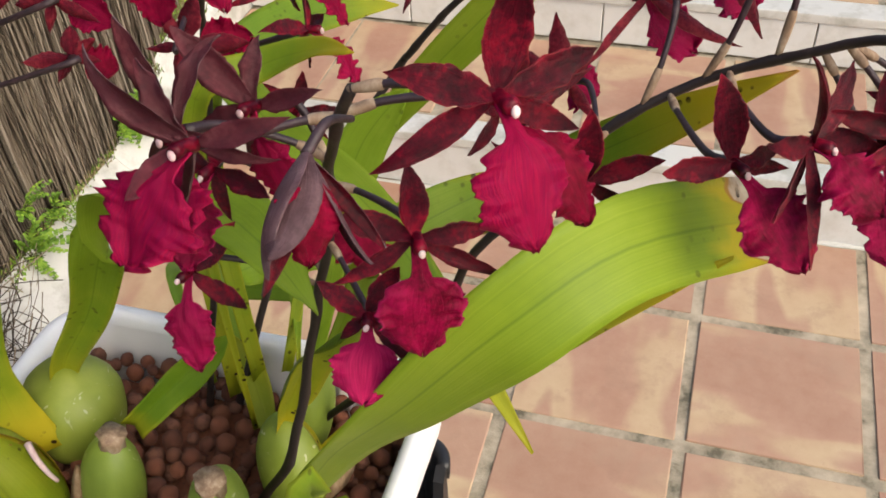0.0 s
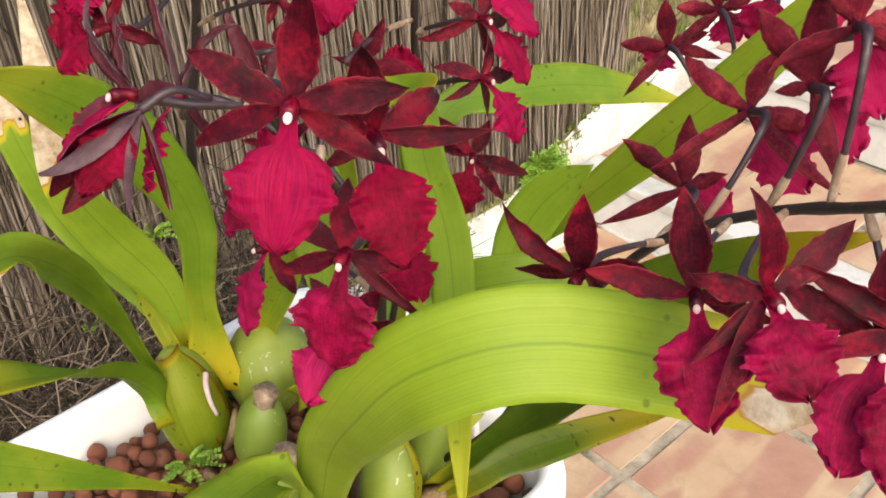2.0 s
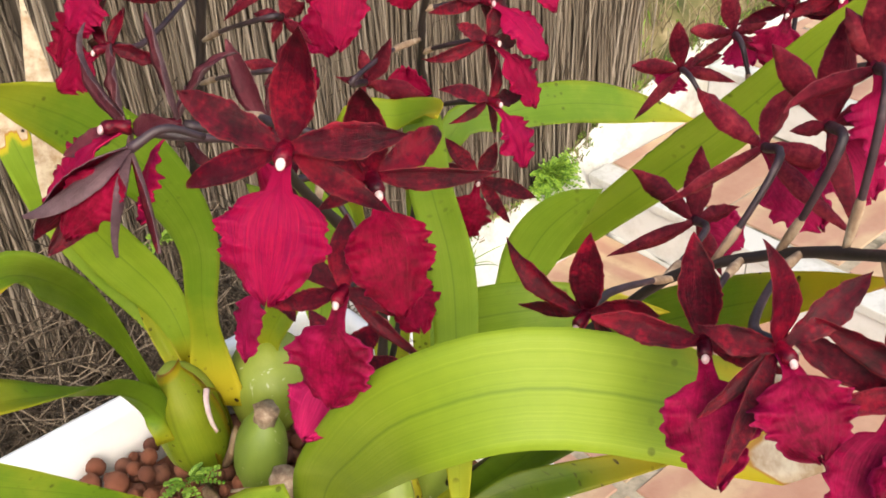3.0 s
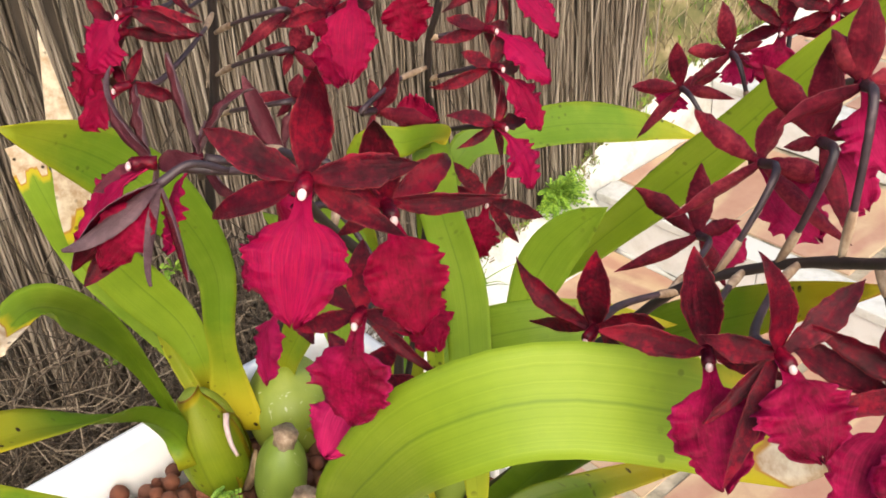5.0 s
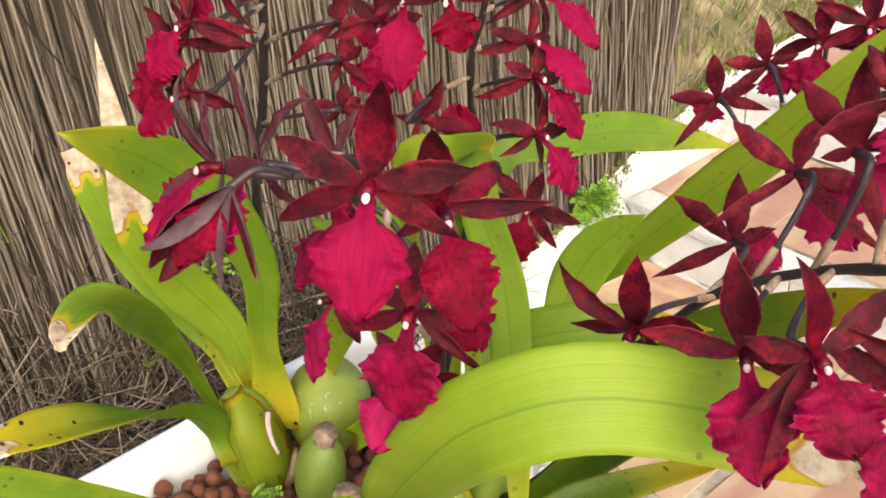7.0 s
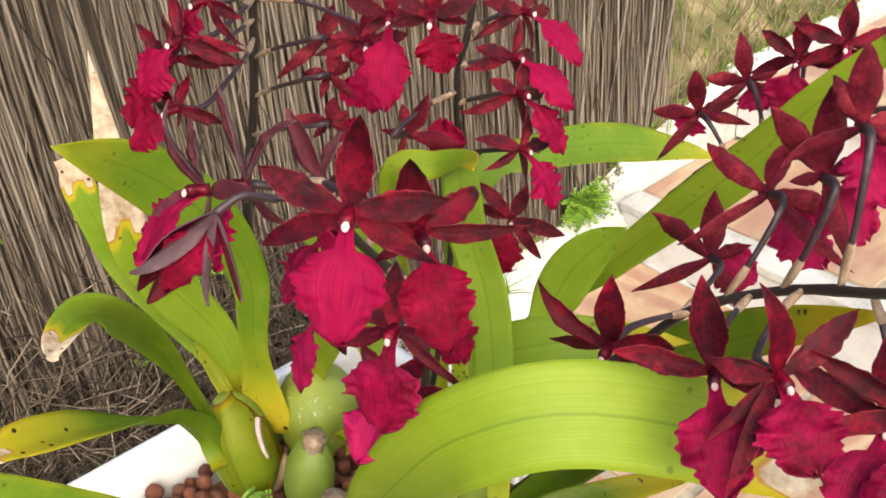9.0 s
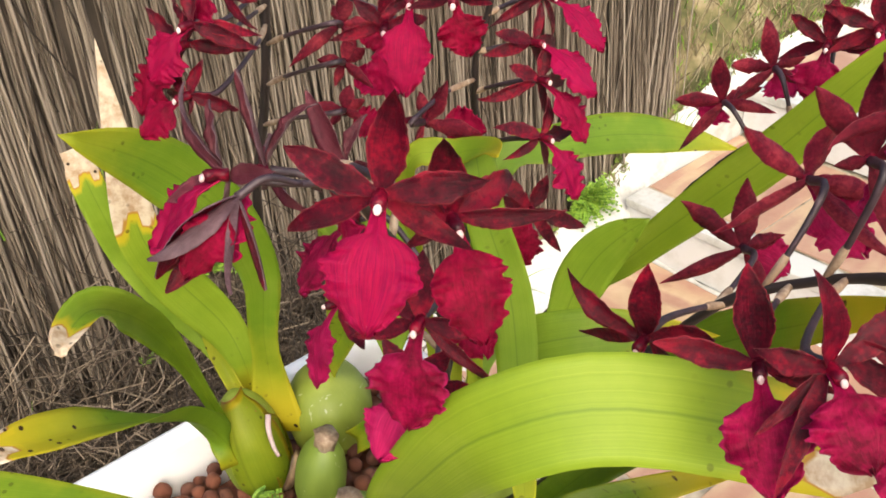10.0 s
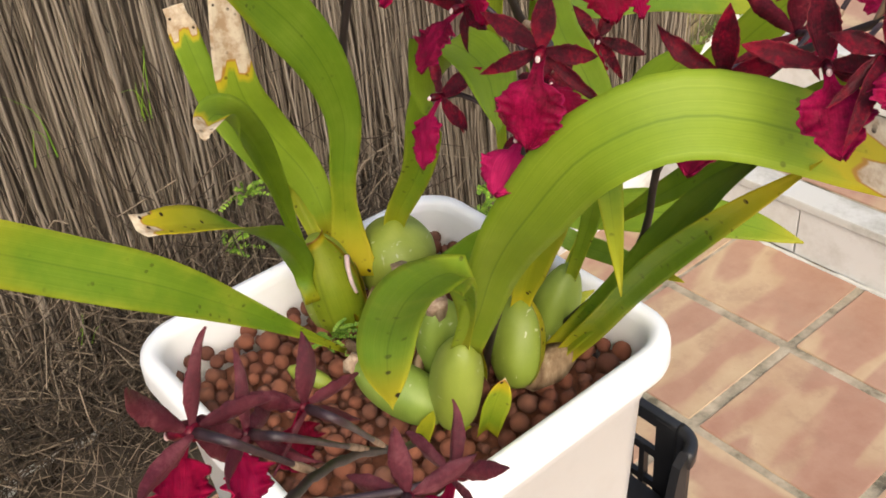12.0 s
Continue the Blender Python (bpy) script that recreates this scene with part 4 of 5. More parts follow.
# flower parts: +y along the petal, +z its face
def petal_mesh(r, L, W, curl, keel, wave, front, back, sharp=0.8, n=30, m=9, peak=0.36):
    bm = bmesh.new()
    uv = bm.loops.layers.uv.new("UVMap")
    coord, top, bot = {}, [], []
    ph, tw = r.uniform(0, 6), r.uniform(-0.25, 0.25)
    bend = r.uniform(-0.07, 0.07)
    hook = r.choice((-0.15, 0.0, 0.1, 0.25))
    for i in range(n):
        u = i / (n - 1)
        w = W / 2 * (0.24 + 0.76 * math.sin(min(1, u / (peak + 0.1)) * math.pi / 2)) * max(0.012, 1 - max(0, (u - peak) / (1 - peak)) ** 1.75) ** sharp
        y = L * (u - 0.10 * abs(curl) * u * u)
        z = -curl * L * u ** 1.8 - hook * L * u ** 5
        x0 = bend * L * u * u
        a, b = [], []
        for k in range(m):
            v = 2 * k / (m - 1) - 1
            edge = 1 + v * v * (wave * 0.9 * noise.noise(Vector((u * 9, v * 2, ph))) + 0.10 * noise.noise(Vector((u * 34, v * 3, ph))))
            px, pz = v * w * edge, keel * w * (v * v - 0.3) + wave * W * 0.8 * v * abs(v) * noise.noise(Vector((u * 6, v, ph + 5)))
            c, s = math.cos(tw * u * 2), math.sin(tw * u * 2)
            p = Vector((x0 + px * c - pz * s, y, z + px * s + pz * c))
            va, vb = bm.verts.new(p), bm.verts.new(p - Vector((0, 0, 0.0007 * (1.15 - abs(v)))))
            coord[va] = coord[vb] = (u, v)
            a.append(va)
            b.append(vb)
        top.append(a)
        bot.append(b)
    for i in range(n - 1):
        for k in range(m - 1):
            bm.faces.new((top[i][k], top[i][k + 1], top[i + 1][k + 1], top[i + 1][k]))
            bm.faces.new((bot[i][k], bot[i + 1][k], bot[i + 1][k + 1], bot[i][k + 1])).material_index = 1
        bm.faces.new((top[i][0], top[i + 1][0], bot[i + 1][0], bot[i][0])).material_index = 1
        bm.faces.new((top[i][m - 1], bot[i][m - 1], bot[i + 1][m - 1], top[i + 1][m - 1])).material_index = 1
    for f in bm.faces:
        for lp in f.loops:
            lp[uv].uv = coord[lp.vert]
    return mesh_of(bm, "petal", front, back)


def lip_mesh(r, L, W, colour):
    """The broad frilled lip, hanging along -y, its face to +z."""
    bm = bmesh.new()
    uv = bm.loops.layers.uv.new("UVMap")
    n, m = 48, 17
    coord, top, bot = {}, [], []
    ph = r.uniform(0, 6)
    droop = r.uniform(0.05, 0.22)
    cup = r.uniform(-0.22, 0.05)
    for i in range(n):
        u = i / (n - 1)
        if u < 0.26:
            w = 0.15 + 0.11 * (u / 0.26) ** 3
        else:
            q = (u - 0.26) / 0.74
            w = 0.26 + 0.74 * math.sin(min(1, q / 0.36) * math.pi / 2) ** 0.6 if q < 0.36 else max(0.0, 1 - ((q - 0.36) / 0.645) ** 1.75) ** 0.68
        w *= W / 2
        y = -L * (0.02 + 0.98 * u)
        z = L * (0.16 * math.sin(min(1, u / 0.5) * math.pi / 2) - droop * max(0, u - 0.45) ** 1.5)
        a, b = [], []
        for k in range(m):
            v = 2 * k / (m - 1) - 1
            av = abs(v)
            frill = min(1, max(0, (u - 0.2) / 0.2))
            notch = -0.05 * L * math.exp(-(v / 0.16) ** 2) * max(0, (u - 0.9) / 0.1)
            scal = 1 + frill * av ** 4 * (0.24 * noise.noise(Vector((u * 9, math.copysign(3, v), ph))) + 0.20 * noise.noise(Vector((u * 23, math.copysign(5, v), ph))))
            end = frill * max(0, u - 0.8) * L * (0.11 * math.sin(v * 19 + ph) + 0.06 * math.sin(v * 33 + 2 * ph))
            pz = z + cup * W * v * v * 0.6 * frill + frill * W * (0.14 * av ** 2 * noise.noise(Vector((u * 7, v * 2, ph))) + 0.16 * av ** 3 * noise.noise(Vector((u * 17, v * 2, ph + 7))) + 0.045 * noise.noise(Vector((u * 4, v * 5, ph + 3))))
            pz += 0.03 * L * math.exp(-(v / 0.12) ** 2) * math.exp(-((u - 0.3) / 0.12) ** 2)
            p = Vector((v * w * scal, y - notch + end, pz))
            va, vb = bm.verts.new(p), bm.verts.new(p - Vector((0, 0, 0.0006)))
            coord[va] = coord[vb] = (u * 1.3, v * 1.5)
            a.append(va)
            b.append(vb)
        top.append(a)
        bot.append(b)
    for i in range(n - 1):
        for k in range(m - 1):
            bm.faces.new((top[i][k], top[i + 1][k], top[i + 1][k + 1], top[i][k + 1]))
            bm.faces.new((bot[i][k], bot[i][k + 1], bot[i + 1][k + 1], bot[i + 1][k]))
        bm.faces.new((top[i][0], bot[i][0], bot[i + 1][0], top[i + 1][0]))
        bm.faces.new((top[i][m - 1], top[i + 1][m - 1], bot[i + 1][m - 1], bot[i][m - 1]))
    for k in range(m - 1):
        bm.faces.new((top[n - 1][k], bot[n - 1][k], bot[n - 1][k + 1], top[n - 1][k + 1]))
    for f in bm.faces:
        for lp in f.loops:
            lp[uv].uv = coord[lp.vert]
    return mesh_of(bm, "lip", colour)


def nearest(line, p):
    return min(line, key=lambda q: (q - p).length)


def bloom(spike, at, facing, up, rays, lip, join=None, kink=0.35, slim=1.0, span=25.0, back=None, rose=None):
    """One bloom: centre, where it looks, where its upper sepal points. rays: upper sepal, petals and lower sepals as (degrees from up, to its left, length in mm, degrees of
    lift), None for the usual one; lip: (degrees, length in mm, lift, relative width)."""
    r = random.Random(int(at[0] * 9973 + at[1] * 7919 + at[2] * 6113))
    c, z = Vector(at), Vector(facing).normalized()
    y = Vector(up)
    y = (y - z * y.dot(z)).normalized()
    x = y.cross(z)
    frame_m = Matrix((x, y, z)).transposed().to_4x4()
    frame_m.translation = c
    M = HOME @ frame_m
    # stalk with ovary, from the spike to the back of the bloom
    root = Vector(join) if join else nearest([p for p in spike], c - z * 0.02 - y * 0.012)
    out = c - z * 0.002
    mid1 = out - z * 0.014
    reach = (root - mid1).length
    mid2 = root.lerp(mid1, 0.45) + (Vector((0, 0, 1)) * kink * 0.2 - z * (0.15 if kink else 0.0)) * reach * 0.5
    line = spline([root, mid2, mid1, out], 14)
    bm = bmesh.new()
    tube(bm, line, [0.0012 + 0.0007 * max(0, k - 5) / 8 for k in range(14)], 7)
    whole = organ("flower", bm, PEDICEL, None, "dark crimson orchid bloom with frilled lip")
    # pale bract at the joint
    bm = bmesh.new()
    d = (line[3] - line[0]).normalized()
    tube(bm, spline([root - d * 0.001, line[2] * 0.5 + line[3] * 0.5, line[4]], 6), [0.0010, 0.0014, 0.0017, 0.0017, 0.0015, 0.0003], 7)
    bm.transform(HOME)
    part("bract", bm, BRACT, whole, "papery tan bract")

    def put(name, me, m):
        ob = new(name, me)
        ob.parent = whole
        ob.matrix_basis = M @ m
        return ob

    def j(s):
        return r.uniform(-s, s)
    usual = ((0, 25, 0), (72, 27, 2), (-72, 27, 2), (116, 27, -4), (-118, 27, -4))
    kinds = (("dorsal_sepal", 0.44, 0.08, 0.85, 0.40), ("petal", 0.35, 0.20, 0.9, 0.48), ("petal", 0.35, 0.20, 0.9, 0.48), ("lateral_sepal", 0.27, 0.11, 0.95, 0.36), ("lateral_sepal", 0.27, 0.11, 0.95, 0.36))
    for n, (ray, (name, wide, wave, sharp, peak)) in enumerate(zip(rays, kinds)):
        ang, length, lift = ray or (usual[n][0] + j(7), usual[n][1] * span / 25, usual[n][2] + j(14))
        L = length * 0.001
        W = wide * slim * (0.55 * span * 0.001 + 0.45 * min(L, 0.03))
        # the petal arches away from its chord and comes back to it at the tip
        curl = j(0.22)
        tip = math.degrees(math.atan2(curl, 1.0)) * 0.9
        put(name, petal_mesh(r, L * 1.02, W, curl, 0.32, wave, SEPAL_DUSK if back else SEPAL, back or SEPAL_BACK, sharp, peak=peak), pose(0, 0, 0.0008 if name == "petal" else -0.0004 * n, 0, 0, ang) @ pose(0, 0.0006, 0, lift + tip, j(14), 0))
    turn, length, lift, wide = lip
    # the lip stands out from the bloom before it hangs
    put("lip", lip_mesh(r, length * 0.001, 0.0245 * wide * (0.95 + 0.1 * r.random()), rose or LIP), pose(0, 0, 0, 0, 0, turn) @ pose(0, -0.0005, 0.0012, -lift - 4, 0, 0))
    size = span / 23
    bm = bmesh.new()
    tube(bm, spline([(0, 0, -0.001), (0, -0.0006, 0.003), (0, -0.0018, 0.0058)], 6), [0.0022, 0.0019, 0.0018, 0.002, 0.0021, 0.0016], 9)
    put("column", mesh_of(bm, "column", SEPAL), Matrix.Diagonal((size, size, size, 1)))
    bm = bmesh.new()
    bmesh.ops.create_uvsphere(bm, u_segments=12, v_segments=8, radius=0.00104)
    for v in bm.verts:
        v.co.y *= 1.35
        v.co.z *= 0.8
    cap = put("anther_cap", mesh_of(bm, "anther_cap", CAP), pose(0, -0.0022 * size, 0.0062 * size) @ Matrix.Diagonal((size, size, size, 1)))
    tagged(cap, "pinkish white anther cap")
    return whole


def stem(points, r0, r1, label="dark purple-brown flower stalk", zig=0.0, n=40):
    line = spline(points, n)
    if zig:
        for k in range(n):
            saw = abs(((k / n * 7) % 1) - 0.5) * 2 - 0.5
            line[k] += Vector((0.6, -0.3, 0.2)) * saw * zig
    bm = bmesh.new()
    tube(bm, line, [r0 + (r1 - r0) * k / (n - 1) + (0.0004 if k % 6 == 0 else 0) for k in range(n)], 9)
    organ("flower_stalk", bm, STEM, None, label)
    return line


def half_open(root, base, tips, core, label="half-open dusky purple bloom nodding on its stalk"):
    """A nodding, half-open bloom: long sepals from one base to their tips, with a crimson core between them."""
    r = random.Random(77)
    b = Vector(base)
    bm = bmesh.new()
    line = spline([Vector(root), Vector(root).lerp(b, 0.5) + Vector((0, 0, 0.004)), b], 12)
    tube(bm, line, [0.0009 + 0.0005 * k / 11 for k in range(12)], 8)
    bloom = organ("flower", bm, PEDICEL, None, label)
    mid = sum((Vector(t) for t, w in tips), Vector()) / len(tips)
    for t, w in tips:
        y = Vector(t) - b
        L = y.length
        y.normalize()
        inward = mid - Vector(t) * 0.999 + Vector((1e-4, 0, 0))
        z = (inward - y * inward.dot(y)).normalized()
        M = Matrix((y.cross(z), y, z)).transposed().to_4x4()
        M.translation = b
        ob = new("sepal", petal_mesh(r, L, w, -0.12, 0.35, 0.03, SEPAL, BUD, 0.7))
        ob.parent = bloom
        ob.matrix_basis = HOME @ M
    y = (Vector(core) - b)
    L = y.length
    y.normalize()
    z = Vector((0.6, -0.6, 0.4))
    z = (z - y * z.dot(y)).normalized()
    M = Matrix((y.cross(z), y, z)).transposed().to_4x4() @ pose(0, 0, 0, 0, 0, 180)
    M.translation = b
    ob = new("lip", lip_mesh(r, L, L * 0.55, LIP))
    ob.parent = bloom
    ob.matrix_basis = HOME @ M
    return bloom


# ---- leaves ----
blade([(0.366, -1.083, 0.900), (0.392, -1.092, 0.946), (0.418, -1.100, 0.998), (0.454, -1.109, 1.050), (0.493, -1.105, 1.100), (0.528, -1.072, 1.113), (0.578, -1.000, 1.076)], 0.036, (0.75, -0.55, 0.3), (0.45, -0.45, 0.75), 0.0, 1.0, 0.18, 0.55, when=0.86, peak=0.7, taper=0.95, blunt=0.45, dry=0.945)
blade([(0.300, -0.935, 0.830), (0.312, -0.874, 0.931), (0.352, -0.865, 0.986), (0.395, -0.860, 1.038), (0.439, -0.859, 1.090), (0.480, -0.860, 1.144), (0.524, -0.860, 1.196)], 0.026, (0.65, -0.45, 0.6), (0.65, -0.45, 0.6), 0.10, 0.22, 0.3, when=0.3)
blade([(0.336, -0.962, 0.870), (0.347, -0.942, 0.930), (0.355, -0.927, 0.976), (0.359, -0.920, 0.996), (0.366, -0.912, 1.015), (0.377, -0.904, 1.031), (0.391, -0.897, 1.046)], 0.030, (0.6, -0.5, 0.6), (0.6, -0.5, 0.6), 0.0, 0.2, 0.2)
blade([(0.270, -0.955, 0.820), (0.255, -0.925, 0.940), (0.256, -0.884, 1.022), (0.268, -0.848, 1.028), (0.280, -0.811, 1.025), (0.289, -0.775, 1.015), (0.301, -0.740, 1.002), (0.320, -0.710, 0.988)], 0.031, (0.5, -0.4, 0.75), (0.5, -0.4, 0.75), 0.22, 0.6, 0.15)
blade([(0.285, -0.945, 0.820), (0.275, -0.930, 0.970), (0.302, -0.944, 1.071), (0.355, -0.983, 1.071), (0.410, -1.018, 1.066), (0.457, -1.058, 1.049), (0.501, -1.097, 1.023)], 0.021, (0.7, -0.6, 0.4), (0.7, -0.6, 0.4), 0.15, 0.6, 0.15, 0.5, peak=0.45)
blade([(0.338, -0.965, 0.865), (0.372, -0.978, 0.945), (0.397, -0.996, 1.008), (0.408, -1.015, 1.033), (0.432, -1.002, 1.047), (0.453, -0.978, 1.048), (0.479, -0.954, 1.047)], 0.027, (0.5, -0.5, 0.7), (0.5, -0.5, 0.7), 0.1, 0.9, 0.2)
blade([(0.317, -0.901, 0.879), (0.381, -0.918, 0.943), (0.445, -0.937, 1.006), (0.509, -0.956, 1.069), (0.575, -0.978, 1.129)], 0.028, (0.5, -0.5, 0.7), (0.4, -0.5, 0.75), 0.2, 1.2, 0.2)
blade([(0.335, -1.000, 0.806), (0.363, -0.992, 0.847), (0.408, -0.998, 0.913), (0.451, -1.009, 0.980), (0.496, -1.029, 1.043), (0.544, -1.060, 1.098)], 0.019, (0.3, -0.8, 0.5), (0.3, -0.7, 0.6), 0.2, -0.8, 0.5, 0.8, when=0.2, peak=0.4, sallow=0.5)
blade([(0.345, -0.997, 0.806), (0.375, -0.993, 0.856), (0.418, -1.010, 0.918), (0.462, -1.028, 0.980), (0.510, -1.042, 1.039), (0.561, -1.052, 1.097)], 0.017, (0.6, -0.4, 0.7), (0.6, -0.4, 0.7), 0.2, 1.0, 0.5, 0.8, peak=0.4, sallow=0.5)
blade([(0.275, -0.950, 0.820), (0.240, -0.895, 0.858), (0.218, -0.835, 0.814), (0.261, -0.812, 0.826), (0.307, -0.792, 0.833), (0.354, -0.773, 0.835), (0.401, -0.757, 0.831)], 0.042, (0.5, -0.35, 0.8), (0.5, -0.35, 0.8), 0.0, 0.6, 0.15)
blade([(0.250, -0.950, 0.820), (0.200, -0.895, 0.856), (0.165, -0.830, 0.800), (0.159, -0.781, 0.733), (0.217, -0.783, 0.743), (0.273, -0.792, 0.758), (0.325, -0.807, 0.779)], 0.023, (0.4, -0.4, 0.8), (0.4, -0.4, 0.8), 0.1, 0.6, 0.2)
blade([(0.315, -0.942, 0.853), (0.301, -0.908, 0.862), (0.284, -0.875, 0.872), (0.269, -0.841, 0.881)], 0.011, (0.6, -0.6, 0.4), (0.6, -0.6, 0.4), 0.2, 0.5, 0.5)
blade([(0.189, -1.085, 0.843), (0.187, -1.089, 0.869), (0.202, -1.107, 0.907), (0.235, -1.142, 0.954), (0.261, -1.183, 0.994), (0.278, -1.229, 1.022)], 0.025, (-0.35, -0.2, 0.9), (0.45, -0.2, 0.85), 0.0, 0.85, 0.5, 0.7, 0.75, when=0.55, taper=0.88, peak=0.75, dry=0.955, sallow=0.3)
blade([(0.174, -1.079, 0.858), (0.180, -1.091, 0.912), (0.197, -1.105, 0.960), (0.217, -1.122, 1.002), (0.240, -1.143, 1.037), (0.261, -1.162, 1.058), (0.286, -1.181, 1.066), (0.294, -1.186, 1.064)], 0.0205, (0.9, -0.2, 0.2), (0.6, -0.2, 0.75), -0.5, 0.9, 0.8, 0.42, 0.25, when=0.5, taper=0.58, peak=0.5, dry=0.80, sallow=0.5, late=1.5)
blade([(0.175, -1.055, 0.851), (0.158, -1.058, 0.870), (0.140, -1.060, 0.898), (0.133, -1.064, 0.930)], 0.011, (0.8, -0.4, 0.4), (0.8, -0.4, 0.4), 0.45, 0.3, 0.6, 0.8, ripple=0.0005, peak=0.3, sallow=0.4)
blade([(0.153, -1.050, 0.861), (0.130, -1.058, 0.894), (0.108, -1.073, 0.934), (0.093, -1.087, 0.976), (0.087, -1.093, 1.013), (0.079, -1.097, 1.057)], 0.022, (0.8, -0.3, 0.4), (0.8, -0.3, 0.4), -0.1, 0.1, 0.25, 0.4, 0.7, when=0.7, peak=0.6, taper=0.9, dry=0.88, sallow=0.5)
blade([(0.151, -1.046, 0.861), (0.151, -1.046, 0.888), (0.142, -1.051, 0.922), (0.133, -1.072, 0.968), (0.133, -1.086, 1.010), (0.131, -1.083, 1.070), (0.120, -1.075, 1.136)], 0.035, (0.8, -0.4, 0.4), (0.8, -0.4, 0.4), -0.1, 0.2, 0.35, 0.35, when=0.5, peak=0.5, taper=0.34, dry=0.67, sallow=0.5)
blade([(0.175, -1.043, 0.835), (0.168, -1.037, 0.876), (0.170, -1.035, 0.920), (0.182, -1.033, 0.977), (0.193, -1.053, 1.036), (0.202, -1.090, 1.089), (0.221, -1.138, 1.132)], 0.041, (0.8, -0.4, 0.3), (0.7, -0.45, 0.55), 0.14, 0.46, 0.22, 0.44, peak=0.82, taper=0.70, sallow=0.45, late=1.9, flare=0.62)
blade([(0.250, -1.103, 0.839), (0.261, -1.162, 0.910), (0.268, -1.218, 0.970), (0.267, -1.267, 1.011), (0.268, -1.314, 1.050)], 0.034, (0.7, -0.3, 0.6), (0.7, -0.3, 0.6), 0.25, 0.5, 0.4, 0.12, 0.85, when=0.8, peak=0.65, taper=0.92, dry=0.94)
blade([(0.366, -1.085, 0.900), (0.390, -1.098, 0.952), (0.416, -1.122, 1.003), (0.437, -1.151, 1.030), (0.462, -1.186, 1.050), (0.494, -1.217, 1.068), (0.513, -1.232, 1.072), (0.529, -1.242, 1.074)], 0.027, (0.5, -0.6, 0.5), (0.3, -0.25, 0.9), 0.22, 0.9, 0.3, 0.3, when=0.78, peak=0.5, taper=0.5)
blade([(0.173, -0.997, 0.852), (0.183, -0.997, 0.878), (0.217, -0.997, 0.930), (0.245, -1.004, 0.984), (0.277, -1.018, 1.033), (0.315, -1.039, 1.074), (0.371, -1.058, 1.081), (0.419, -1.093, 1.075)], 0.036, (0.6, -0.6, 0.2), (0.1, 0.1, 1.0), 0.35, -0.1, 0.4, 0.46, peak=0.75, taper=0.75, when=0.05)
blade([(0.300, -0.985, 0.830), (0.305, -0.990, 0.980), (0.336, -1.016, 1.103), (0.364, -1.006, 1.120), (0.392, -1.010, 1.134), (0.417, -1.028, 1.147)], 0.014, (0.5, -0.5, 0.7), (0.5, -0.5, 0.7), 0.3, 0.9, 0.2, 0.25)
blade([(0.314, -0.993, 0.811), (0.297, -0.968, 0.820), (0.278, -0.944, 0.831), (0.256, -0.923, 0.843)], 0.020, (0.6, -0.7, 0.4), (0.6, -0.7, 0.4), 0.42, 0.5, 0.4)
blade([(0.336, -1.023, 0.823), (0.329, -0.993, 0.830), (0.326, -0.962, 0.836), (0.334, -0.930, 0.844)], 0.015, (0.6, -0.7, 0.4), (0.6, -0.7, 0.4), 0.3, 0.5, 0.5)
blade([(0.228, -1.009, 0.841), (0.249, -0.995, 0.862), (0.270, -0.982, 0.883), (0.291, -0.973, 0.905)], 0.022, (0.6, -0.5, 0.6), (0.6, -0.5, 0.6), 0.2, 0.1, 0.5, 0.8)

# ---- flower stalks and blooms ----
front_spike = stem([(0.315, -1.028, 0.810), (0.363, -1.054, 0.907), (0.378, -1.050, 0.959), (0.390, -1.047, 1.012), (0.405, -1.053, 1.064), (0.421, -1.072, 1.112), (0.437, -1.101, 1.156), (0.458, -1.127, 1.199)], 0.0028, 0.0016, zig=0.003)
side_spike = stem([(0.325, -0.975, 0.810), (0.346, -0.978, 0.845), (0.391, -0.985, 0.905), (0.432, -0.998, 0.972), (0.455, -1.015, 1.040), (0.482, -1.006, 1.072), (0.508, -0.997, 1.105), (0.541, -0.991, 1.128), (0.573, -1.001, 1.149), (0.603, -1.021, 1.169), (0.660, -1.080, 1.190)], 0.0024, 0.0017)
rear_spike = stem([(0.150, -1.022, 0.810), (0.158, -1.023, 0.900), (0.169, -1.023, 0.968), (0.181, -1.022, 1.036), (0.202, -1.016, 1.099), (0.219, -1.012, 1.166), (0.225, -1.000, 1.250)], 0.0034, 0.0024, zig=0.003)
middle_spike = stem([(0.250, -0.960, 0.810), (0.275, -0.945, 0.940), (0.294, -0.935, 1.069), (0.303, -0.942, 1.102), (0.312, -0.946, 1.136), (0.324, -0.944, 1.170), (0.340, -0.945, 1.250)], 0.0023, 0.0016, zig=0.003)
far_spike = stem([(0.270, -0.955, 0.810), (0.300, -0.900, 0.920), (0.358, -0.839, 1.010), (0.372, -0.838, 1.030), (0.387, -0.836, 1.049), (0.403, -0.836, 1.067), (0.440, -0.830, 1.100), (0.500, -0.830, 1.130)], 0.0026, 0.0018)
near_spike = stem([(0.330, -1.100, 0.810), (0.385, -1.148, 0.876), (0.450, -1.213, 0.970), (0.500, -1.259, 1.033), (0.537, -1.290, 1.072)], 0.0026, 0.0016, zig=0.002)
bloom(front_spike, (0.498, -1.139, 1.210), (0.76, -0.57, 0.31), (-0.05, 0.42, 0.91), ((0, 28, 14), (78, 27, 1), (-66, 27, 10), (121, 32, -17), (-113, 27, 0)), (6, 34, 11, 1.0))
